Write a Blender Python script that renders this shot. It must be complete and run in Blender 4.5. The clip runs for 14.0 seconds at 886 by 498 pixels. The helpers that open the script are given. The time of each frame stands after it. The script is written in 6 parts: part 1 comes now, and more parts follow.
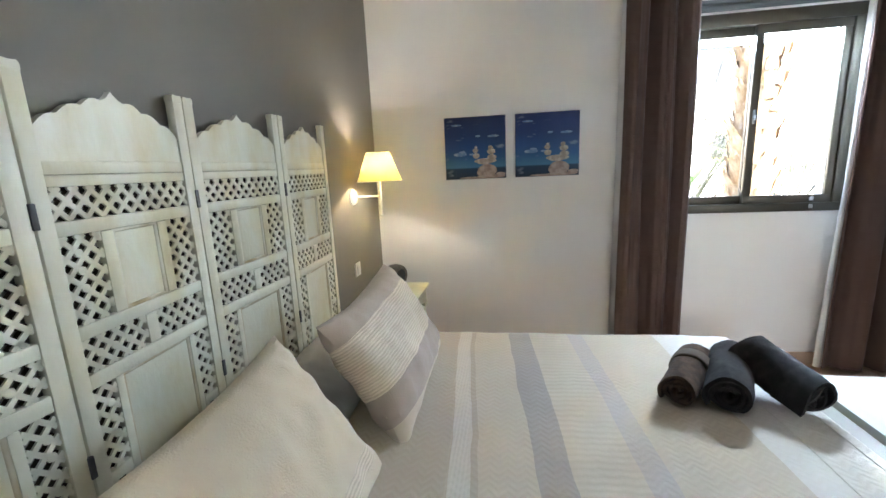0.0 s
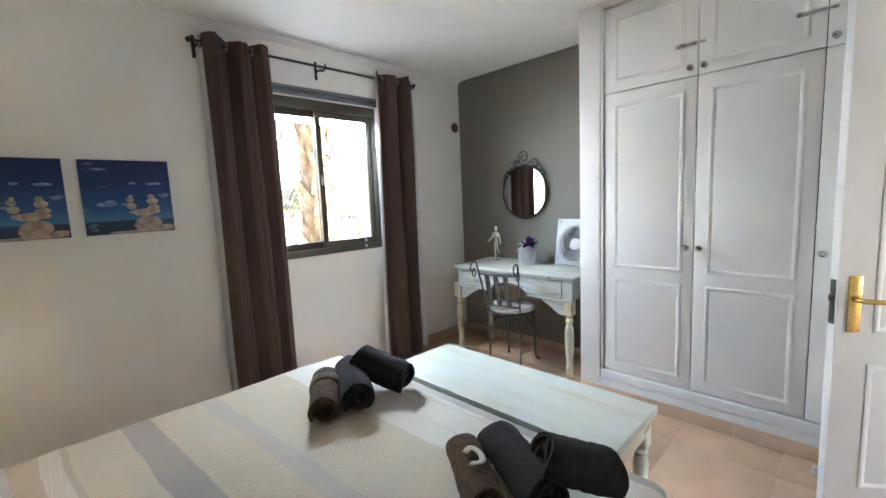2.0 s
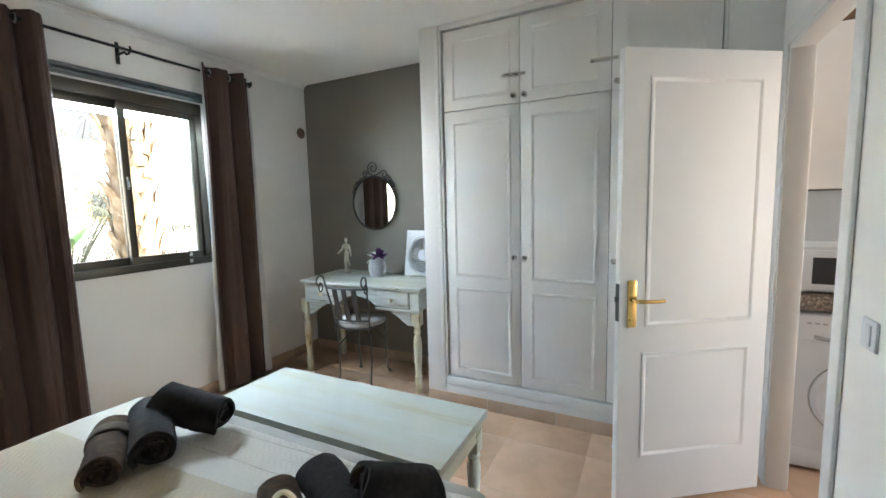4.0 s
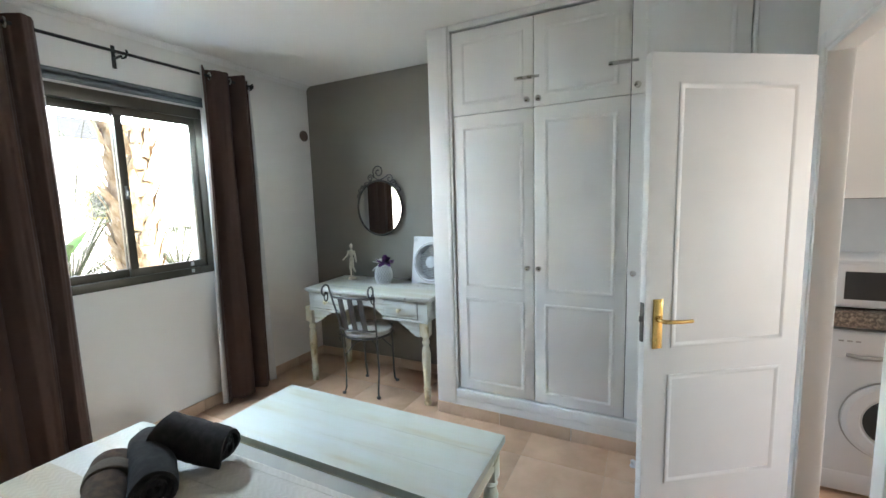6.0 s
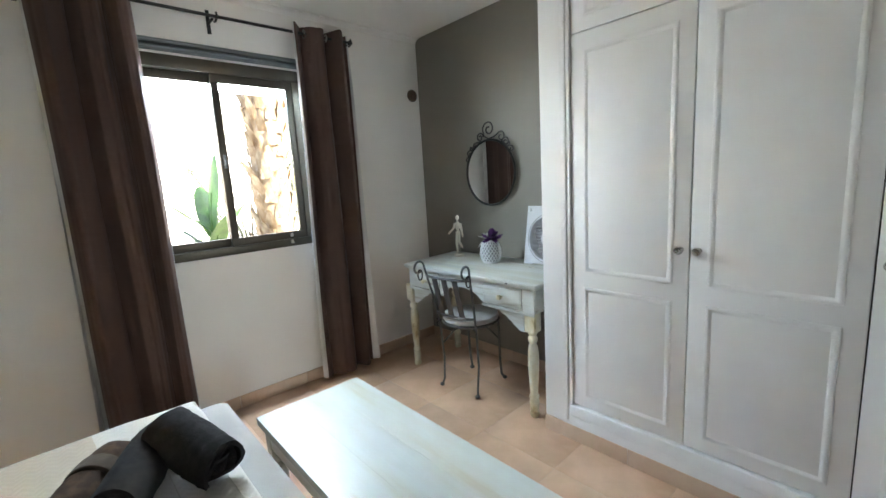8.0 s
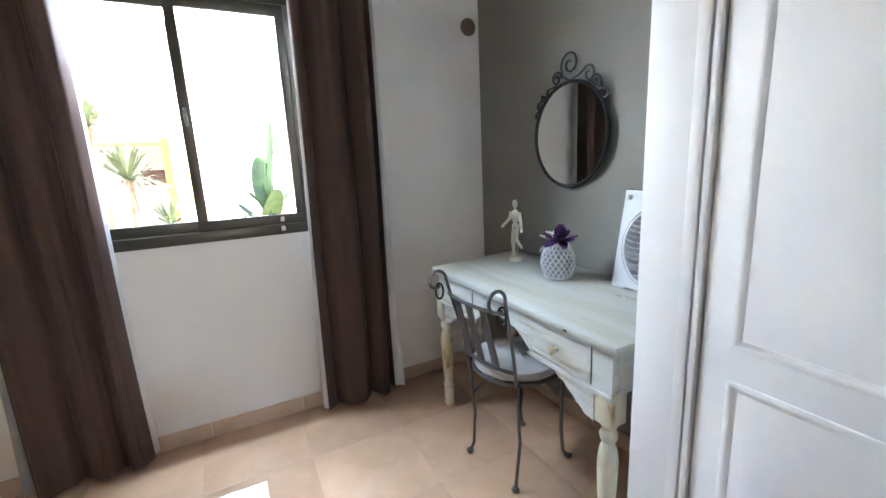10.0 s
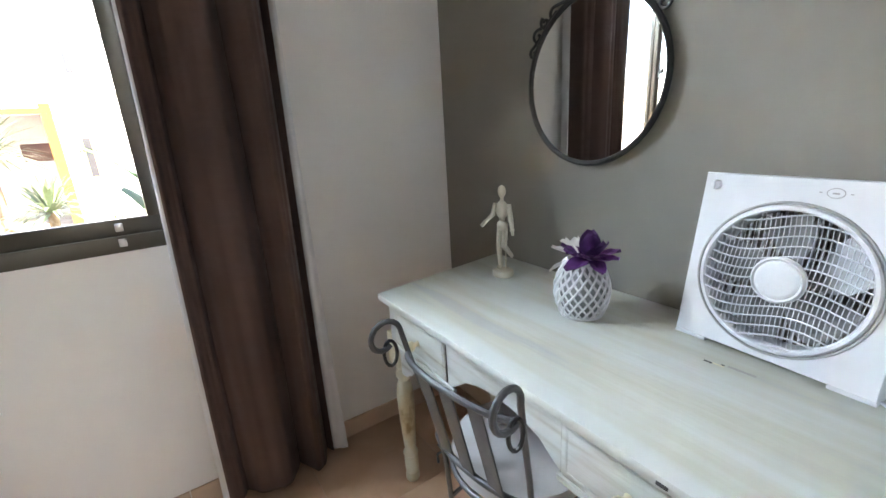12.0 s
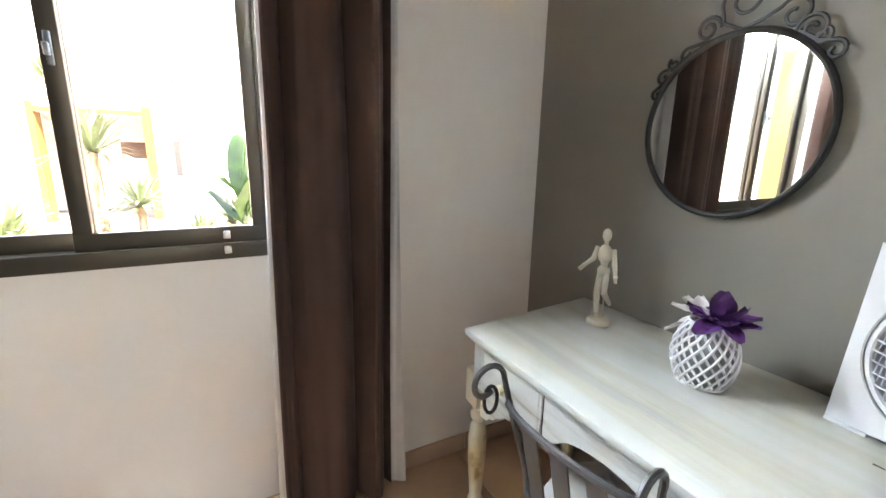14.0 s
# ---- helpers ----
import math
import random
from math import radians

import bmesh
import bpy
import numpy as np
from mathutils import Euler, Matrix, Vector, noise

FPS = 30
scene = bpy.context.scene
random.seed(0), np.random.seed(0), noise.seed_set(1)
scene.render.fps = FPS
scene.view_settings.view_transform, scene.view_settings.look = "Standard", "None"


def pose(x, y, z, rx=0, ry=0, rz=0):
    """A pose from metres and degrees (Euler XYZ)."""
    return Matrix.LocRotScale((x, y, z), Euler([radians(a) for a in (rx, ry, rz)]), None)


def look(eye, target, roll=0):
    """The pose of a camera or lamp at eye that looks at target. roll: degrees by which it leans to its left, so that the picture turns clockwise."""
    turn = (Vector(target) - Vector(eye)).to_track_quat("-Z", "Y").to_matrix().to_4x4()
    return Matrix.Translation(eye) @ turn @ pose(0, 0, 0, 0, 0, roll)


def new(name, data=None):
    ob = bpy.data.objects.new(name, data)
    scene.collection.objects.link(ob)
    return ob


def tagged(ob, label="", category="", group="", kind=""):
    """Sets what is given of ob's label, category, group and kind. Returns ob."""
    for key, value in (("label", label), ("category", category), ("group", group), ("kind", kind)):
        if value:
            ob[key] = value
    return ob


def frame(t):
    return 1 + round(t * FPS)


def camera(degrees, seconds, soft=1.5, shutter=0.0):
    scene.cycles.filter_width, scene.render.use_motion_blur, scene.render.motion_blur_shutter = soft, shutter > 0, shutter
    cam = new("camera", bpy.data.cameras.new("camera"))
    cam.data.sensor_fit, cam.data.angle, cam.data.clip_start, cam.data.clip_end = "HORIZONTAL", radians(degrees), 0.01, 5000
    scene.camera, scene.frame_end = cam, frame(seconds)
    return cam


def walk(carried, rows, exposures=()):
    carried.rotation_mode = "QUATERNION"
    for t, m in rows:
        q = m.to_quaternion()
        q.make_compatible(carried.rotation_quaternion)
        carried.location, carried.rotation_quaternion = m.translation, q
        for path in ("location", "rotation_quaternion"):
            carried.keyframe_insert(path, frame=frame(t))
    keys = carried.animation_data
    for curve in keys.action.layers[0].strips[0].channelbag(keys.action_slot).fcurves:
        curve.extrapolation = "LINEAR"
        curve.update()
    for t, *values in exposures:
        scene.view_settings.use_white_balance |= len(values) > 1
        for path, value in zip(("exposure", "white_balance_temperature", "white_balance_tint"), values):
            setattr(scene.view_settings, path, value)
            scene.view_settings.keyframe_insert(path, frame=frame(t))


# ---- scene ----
EXPOSURE = 3.8
BULB = 30.0
cam = camera(93.8, 14.0)
PATH = [
    (0, (0.143, 0.002, 1.356), (-0.178, 1.938, 0.971), -2.6),
    (0.5, (0.028, 0.108, 1.390), (0.231, 2.069, 1.054), -3.6),
    (1, (0.008, 0.133, 1.393), (0.686, 1.99, 1.094), -3.4),
    (1.5, (-0.01, 0.025, 1.393), (1.079, 1.682, 1.133), -3.0),
    (2, (-0.031, -0.057, 1.379), (1.368, 1.352, 1.143), -2.6),
    (2.5, (-0.012, -0.089, 1.381), (1.582, 1.096, 1.154), -2.3),
    (3, (0.029, -0.109, 1.388), (1.725, 0.925, 1.161), -2.0),
    (3.5, (0.067, -0.126, 1.386), (1.822, 0.806, 1.166), -1.6),
    (3.7, (0.083, -0.131, 1.384), (1.851, 0.778, 1.17), -1.5),
    (5.8, (0.14, -0.037, 1.48), (1.931, 0.825, 1.26), -1.3),
    (6, (0.169, -0.032, 1.471), (1.941, 0.865, 1.234), -1.7),
    (6.5, (0.257, -0.025, 1.461), (1.962, 0.98, 1.173), -2.9),
    (7, (0.37, -0.027, 1.416), (1.976, 1.123, 1.099), -3.5),
    (7.5, (0.535, -0.006, 1.392), (2.011, 1.302, 1.06), -3.9),
    (8, (0.813, 0.051, 1.372), (2.134, 1.518, 1.051), -3.5),
    (8.2, (0.903, 0.073, 1.37), (2.165, 1.592, 1.053), -3.1),
    (10.3, (1.81, 0.714, 1.302), (2.686, 2.465, 0.894), -3.0),
    (10.5, (1.877, 0.799, 1.296), (2.752, 2.551, 0.89), -3.1),
    (11, (2.004, 0.986, 1.331), (2.915, 2.721, 0.929), -3.3),
    (11.5, (2.055, 1.14, 1.331), (3.043, 2.819, 0.879), -3.4),
    (12, (2.059, 1.263, 1.307), (3.124, 2.862, 0.749), -3.4),
    (12.5, (2.059, 1.317, 1.241), (3.184, 2.817, 0.543), -2.8),
    (13, (2.057, 1.332, 1.199), (3.198, 2.755, 0.378), -1.5),
    (13.5, (2.044, 1.35, 1.214), (3.176, 2.826, 0.481), 0.6),
    (14, (1.947, 1.396, 1.330), (2.849, 3.125, 0.888), 1.1),
]
BALANCE = [(0.0, 0.50, 6400, 13), (1.5, 0.32, 6700, 15), (3.0, 0.05, 6800, 11), (6.0, -0.05, 6600, 9), (8.0, -0.02, 6850, 11), (10.5, 0.20, 6600, 17), (11.5, 0.18, 6800, 17), (12.5, 0.25, 7300, 18), (13.5, 0.33, 7850, 20), (14.0, 0.46, 7600, 19)]
walk(cam, [(t, look(eye, target, roll)) for t, eye, target, roll in PATH], [(t, EXPOSURE + stops, kelvin, tint) for t, stops, kelvin, tint in BALANCE])

# ---- world, sun, exposure ----
world = bpy.data.worlds.new("sky")
scene.world = world
world.use_nodes = True
wn = world.node_tree.nodes
sky = wn.new("ShaderNodeTexSky")
sky.sky_type = "NISHITA"
sky.sun_disc = False
sky.sun_elevation = radians(52)
sky.sun_rotation = radians(150)
wn["Background"].inputs["Strength"].default_value = 0.14
world.node_tree.links.new(sky.outputs["Color"], wn["Background"].inputs["Color"])
sun = new("sun", bpy.data.lights.new("sun", "SUN"))
sun.data.energy, sun.data.angle, sun.data.color = 4.8, radians(0.5), (1.0, 0.95, 0.88)
sun.matrix_world = look((3.0, -5.2, 7.7), (0, 0, 0))

# the sky's light at the head of the window's opening
daylight = new("daylight", bpy.data.lights.new("daylight", "AREA"))
daylight.data.shape = "RECTANGLE"
daylight.data.size, daylight.data.size_y = 0.90, 0.10
daylight.data.energy, daylight.data.color = 4.6, (0.64, 0.83, 1.0)
daylight.matrix_world = look((1.61, 2.95, 2.055), (1.65, 0.60, 1.20))


# fill lamp added in an assumed, unseen kitchen opening; brightens the bedroom
kitchen_fill = new("kitchen_fill_lamp", bpy.data.lights.new("kitchen_fill_lamp", "AREA"))
kitchen_fill.data.shape = "RECTANGLE"
kitchen_fill.data.size, kitchen_fill.data.size_y = 1.2, 1.1
kitchen_fill.data.energy, kitchen_fill.data.color = 5.6, (0.80, 0.91, 1.0)
kitchen_fill.matrix_world = look((2.40, -5.07, 1.50), (2.1, -0.6, 1.25))

# ---- materials ----
def material(name, base, rough=0.5, metal=0.0, second=None, scale=6.0, stretch=(1, 1, 1), bump=0.1, grain=120.0,
             third=None, low=0.42, high=0.62, coat=0.0, sheen=0.0, detail=6.0, random_value=0.0):
    """A surface with variation at two scales: broad patches between two or three colours, and a fine relief."""
    m = bpy.data.materials.new(name)
    m.use_nodes = True
    nt = m.node_tree
    n, l = nt.nodes, nt.links
    b = n["Principled BSDF"]
    b.inputs["Roughness"].default_value = rough
    b.inputs["Metallic"].default_value = metal
    b.inputs["Coat Weight"].default_value = coat
    b.inputs["Coat Roughness"].default_value = 0.15
    b.inputs["Sheen Weight"].default_value = sheen
    co = n.new("ShaderNodeTexCoord")
    mp = n.new("ShaderNodeMapping")
    mp.inputs["Scale"].default_value = stretch
    l.new(co.outputs["Object"], mp.inputs["Vector"])
    big = n.new("ShaderNodeTexNoise")
    big.inputs["Scale"].default_value = scale
    big.inputs["Detail"].default_value = detail
    l.new(mp.outputs["Vector"], big.inputs["Vector"])
    ramp = n.new("ShaderNodeValToRGB")
    ramp.color_ramp.elements[0].position, ramp.color_ramp.elements[1].position = low, high
    second = second or tuple(c * 0.9 for c in base)
    ramp.color_ramp.elements[0].color = (*second, 1)
    ramp.color_ramp.elements[1].color = (*base, 1)
    if third:
        e = ramp.color_ramp.elements.new(max(0.02, low - 0.09))
        e.color = (*third, 1)
        ramp.color_ramp.elements[1].color = (*second, 1)
        ramp.color_ramp.elements[0].color = (*third, 1)
        ramp.color_ramp.elements[2].color = (*base, 1)
    l.new(big.outputs["Fac"], ramp.inputs["Fac"])
    colour = ramp.outputs["Color"]
    if random_value:
        oi = n.new("ShaderNodeObjectInfo")
        mr = n.new("ShaderNodeMapRange")
        mr.inputs["To Min"].default_value, mr.inputs["To Max"].default_value = 1 - random_value, 1 + random_value
        l.new(oi.outputs["Random"], mr.inputs["Value"])
        hs = n.new("ShaderNodeHueSaturation")
        l.new(mr.outputs["Result"], hs.inputs["Value"])
        l.new(colour, hs.inputs["Color"])
        colour = hs.outputs["Color"]
    l.new(colour, b.inputs["Base Color"])
    fine = n.new("ShaderNodeTexNoise")
    fine.inputs["Scale"].default_value = grain
    fine.inputs["Detail"].default_value = 4
    l.new(mp.outputs["Vector"], fine.inputs["Vector"])
    bp = n.new("ShaderNodeBump")
    bp.inputs["Strength"].default_value = bump
    bp.inputs["Distance"].default_value = 0.003
    l.new(fine.outputs["Fac"], bp.inputs["Height"])
    l.new(bp.outputs["Normal"], b.inputs["Normal"])
    rr = n.new("ShaderNodeMapRange")
    rr.inputs["To Min"].default_value, rr.inputs["To Max"].default_value = max(0.0, rough - 0.07), min(1.0, rough + 0.07)
    l.new(big.outputs["Fac"], rr.inputs["Value"])
    l.new(rr.outputs["Result"], b.inputs["Roughness"])
    return m


WHITE_WALL = material("white_wall_paint", (0.86, 0.84, 0.81), 0.75, second=(0.835, 0.815, 0.785), scale=1.5, bump=0.12, grain=60)
GREY_WALL = material("grey_wall_paint", (0.238, 0.222, 0.192), 0.6, second=(0.224, 0.208, 0.178), scale=1.5, bump=0.12, grain=60)
CEILING = material("ceiling_paint", (0.88, 0.87, 0.85), 0.8, second=(0.855, 0.845, 0.825), scale=1.2, bump=0.15, grain=50)
TILE = material("floor_tile", (0.63, 0.415, 0.285), 0.30, second=(0.56, 0.36, 0.235), third=(0.60, 0.40, 0.275), scale=6, bump=0.03, grain=30, random_value=0.06)
GROUT = material("grout", (0.62, 0.48, 0.37), 0.9, scale=20)
SKIRT = material("skirting_tile", (0.62, 0.45, 0.33), 0.3, second=(0.56, 0.395, 0.28), scale=7, bump=0.03, random_value=0.06)
LACQUER = material("white_lacquer", (0.80, 0.80, 0.79), 0.55, second=(0.77, 0.77, 0.76), scale=2, bump=0.02, grain=40)
# near-black: shade painted into gaps, also paint chips and bed legs
GAP = material("gap_shade_and_chip_black", (0.06, 0.055, 0.05), 0.9)
DISTRESSED = material("distressed_white_paint", (0.78, 0.765, 0.63), 0.36, second=(0.70, 0.63, 0.40), third=(0.46, 0.35, 0.16), scale=4.5, stretch=(1.3, 1.3, 0.6), bump=0.25, grain=45, low=0.38, high=0.56, detail=9)
# dark brown that stands in for shade inside the screen's holes
FRETSHADE = material("fretwork_hole_shade", (0.085, 0.058, 0.036), 0.8, second=(0.055, 0.038, 0.024), scale=20, bump=0.2)
WORNLEG = material("worn_cream_leg_paint", (0.75, 0.73, 0.60), 0.42, second=(0.66, 0.58, 0.38), third=(0.34, 0.24, 0.11), scale=13, stretch=(1, 1, 0.45), bump=0.3, grain=45, low=0.40, high=0.54, detail=9)
WORNBEAD = material("worn_ochre_bead", (0.72, 0.69, 0.55), 0.5, second=(0.52, 0.40, 0.20), third=(0.30, 0.20, 0.08), scale=9, stretch=(1, 1, 0.5), bump=0.25, grain=45, low=0.42, high=0.58)
DESKPAINT = material("worn_white_desk_paint", (0.55, 0.57, 0.53), 0.38, second=(0.49, 0.485, 0.40), third=(0.42, 0.43, 0.40), scale=5, stretch=(0.28, 2.6, 2.6), bump=0.22, grain=40, low=0.38, high=0.56, detail=9)
DESKFRONT = material("weathered_desk_front_paint", (0.60, 0.63, 0.60), 0.42, second=(0.50, 0.51, 0.46), third=(0.27, 0.25, 0.20), scale=9, stretch=(0.45, 2.0, 3.6), bump=0.35, grain=45, low=0.37, high=0.50, detail=10)
BENCHPAINT = material("washed_white_bench_paint", (0.72, 0.74, 0.66), 0.3, second=(0.66, 0.65, 0.50), third=(0.52, 0.46, 0.30), scale=4, stretch=(0.5, 2.8, 2.6), bump=0.2, grain=40, low=0.34, high=0.52, detail=9)
CREAMPAINT = material("cream_bedside_paint", (0.72, 0.69, 0.50), 0.4, second=(0.64, 0.59, 0.40), scale=6, bump=0.15, grain=40)
CURTAIN = material("brown_curtain", (0.107, 0.065, 0.054), 0.66, second=(0.094, 0.057, 0.047), scale=1.6, stretch=(1, 1, 0.5), bump=0.15, grain=300, sheen=0.05, detail=1.0)
CURTAIN.node_tree.nodes["Principled BSDF"].inputs["Specular IOR Level"].default_value = 0.24
LINING = material("white_curtain_lining", (0.74, 0.74, 0.74), 0.8, scale=4, bump=0.1, grain=200)
ALUMINIUM = material("bronze_aluminium", (0.075, 0.066, 0.050), 0.38, 0.5, scale=5, bump=0.02)
BLINDGREY = material("grey_aluminium", (0.16, 0.18, 0.19), 0.35, 0.6, scale=5, bump=0.02)
IRON = material("wrought_iron", (0.045, 0.045, 0.044), 0.42, 0.75, second=(0.03, 0.03, 0.03), scale=30, bump=0.3, grain=90)
STEELGREY = material("grey_painted_steel", (0.12, 0.12, 0.12), 0.4, 0.6, scale=30, bump=0.15, grain=90)
CHROME = material("brushed_nickel", (0.55, 0.54, 0.52), 0.28, 1.0, scale=20, bump=0.02)
BRASS = material("polished_brass", (0.64, 0.47, 0.18), 0.24, 1.0, second=(0.55, 0.39, 0.14), scale=25, bump=0.03)
PLASTIC = material("white_plastic", (0.65, 0.66, 0.68), 0.38, scale=3, bump=0.02, second=(0.63, 0.64, 0.66))
GREYPLASTIC = material("grey_translucent_plastic", (0.34, 0.34, 0.335), 0.4, scale=6, bump=0.05)
BLADE = material("grey_blade_plastic", (0.30, 0.30, 0.30), 0.35, scale=6, bump=0.02)
DARKPLASTIC = material("dark_plastic", (0.03, 0.03, 0.032), 0.3, scale=6, bump=0.02)
TOWELBROWN = material("brown_towel", (0.098, 0.054, 0.030), 1.0, second=(0.060, 0.032, 0.018), scale=40, bump=1.0, grain=320)
TOWELTAN = material("tan_towel_band", (0.13, 0.095, 0.065), 1.0, scale=40, bump=0.9, grain=500, sheen=0.03)
TOWELGREY = material("charcoal_towel", (0.027, 0.0215, 0.0215), 1.0, second=(0.016, 0.0125, 0.0125), scale=40, bump=1.0, grain=320)
CREAMPRINT = material("cream_print", (0.7, 0.64, 0.5), 0.9, scale=20)
CUSHION = material("pale_grey_cushion", (0.62, 0.61, 0.60), 0.85, second=(0.56, 0.55, 0.54), scale=6, bump=0.25, grain=250)
WICKER = material("white_wicker", (0.80, 0.80, 0.81), 0.6, scale=20, bump=0.2, grain=200)
GLASSY = material("grey_vase_glass", (0.40, 0.41, 0.42), 0.2, scale=8)
PURPLE = material("purple_petal", (0.13, 0.032, 0.19), 0.6, second=(0.060, 0.012, 0.095), scale=24, bump=0.3, grain=120, random_value=0.35)
WHITEPETAL = material("white_petal", (0.75, 0.72, 0.68), 0.7, scale=18, bump=0.2)
MANWOOD = material("whitewashed_wood", (0.68, 0.64, 0.54), 0.6, second=(0.62, 0.57, 0.46), scale=20, stretch=(1, 1, 0.3), bump=0.1)
SEAGRASS = material("brown_fuzzy_felt", (0.20, 0.17, 0.14), 1.0, second=(0.13, 0.11, 0.09), scale=50, bump=0.8, grain=300)
GRANITE = material("brown_granite", (0.30, 0.24, 0.19), 0.25, second=(0.14, 0.11, 0.09), scale=90, bump=0.02)
KITCHENWALL = material("kitchen_wall_tile", (0.66, 0.67, 0.68), 0.3, scale=3, bump=0.02)
BARK = material("palm_bark", (0.30, 0.235, 0.155), 0.95, second=(0.19, 0.125, 0.065), third=(0.36, 0.32, 0.27), scale=9, stretch=(1, 1, 0.5), bump=0.8, grain=40, random_value=0.25)
LEAF = material("green_leaf", (0.06, 0.13, 0.022), 0.5, second=(0.04, 0.085, 0.016), scale=6, bump=0.2, random_value=0.3)
FRONDLEAF = material("grey_green_frond", (0.038, 0.048, 0.022), 0.6, second=(0.026, 0.034, 0.015), scale=6, bump=0.2, random_value=0.3)
PALELEAF = material("pale_green_leaf", (0.17, 0.21, 0.12), 0.6, second=(0.12, 0.15, 0.07), scale=6, bump=0.2, random_value=0.3)
PAVING = material("pale_paving", (0.46, 0.42, 0.37), 0.9, second=(0.38, 0.34, 0.29), scale=2.5, bump=0.4, grain=20)
STUCCO = material("white_stucco", (0.74, 0.72, 0.68), 0.9, second=(0.68, 0.66, 0.62), scale=2, bump=0.4, grain=40)
OCHRE = material("ochre_stucco", (0.19, 0.088, 0.010), 0.9, second=(0.16, 0.07, 0.008), scale=2, bump=0.4, grain=40)
YELLOW = material("yellow_stucco", (0.68, 0.50, 0.14), 0.9, second=(0.60, 0.43, 0.11), scale=2, bump=0.4, grain=40)
BRICKRED = material("brown_timber_shutter", (0.075, 0.03, 0.018), 0.7, scale=4)


def shade_cloth():
    """Lit cream fabric: a thin cloth that lets the bulb's light through."""
    m = bpy.data.materials.new("cream_lamp_shade")
    m.use_nodes = True
    n, l = m.node_tree.nodes, m.node_tree.links
    b = n["Principled BSDF"]
    b.inputs["Base Color"].default_value = (0.78, 0.58, 0.20, 1)
    b.inputs["Roughness"].default_value = 0.9
    w = n.new("ShaderNodeTexWave")
    w.inputs["Scale"].default_value = 90
    w.inputs["Distortion"].default_value = 2
    bp = n.new("ShaderNodeBump")
    bp.inputs["Strength"].default_value = 0.1
    l.new(w.outputs["Fac"], bp.inputs["Height"])
    l.new(bp.outputs["Normal"], b.inputs["Normal"])
    tr = n.new("ShaderNodeBsdfTranslucent")
    tr.inputs["Color"].default_value = (0.60, 0.42, 0.11, 1)
    mix = n.new("ShaderNodeMixShader")
    mix.inputs["Fac"].default_value = 0.17
    l.new(b.outputs["BSDF"], mix.inputs[1])
    l.new(tr.outputs["BSDF"], mix.inputs[2])
    l.new(mix.outputs["Shader"], n["Material Output"].inputs["Surface"])
    return m


def glass(name, rough=0.0):
    m = bpy.data.materials.new(name)
    m.use_nodes = True
    b = m.node_tree.nodes["Principled BSDF"]
    b.inputs["Base Color"].default_value = (0.97, 0.98, 0.97, 1)
    b.inputs["Roughness"].default_value = rough
    b.inputs["Transmission Weight"].default_value = 1.0
    b.inputs["IOR"].default_value = 1.02
    return m


def mirror_glass():
    m = bpy.data.materials.new("mirror_silver")
    m.use_nodes = True
    b = m.node_tree.nodes["Principled BSDF"]
    b.inputs["Base Color"].default_value = (0.88, 0.89, 0.88, 1)
    b.inputs["Metallic"].default_value = 1.0
    b.inputs["Roughness"].default_value = 0.02
    return m


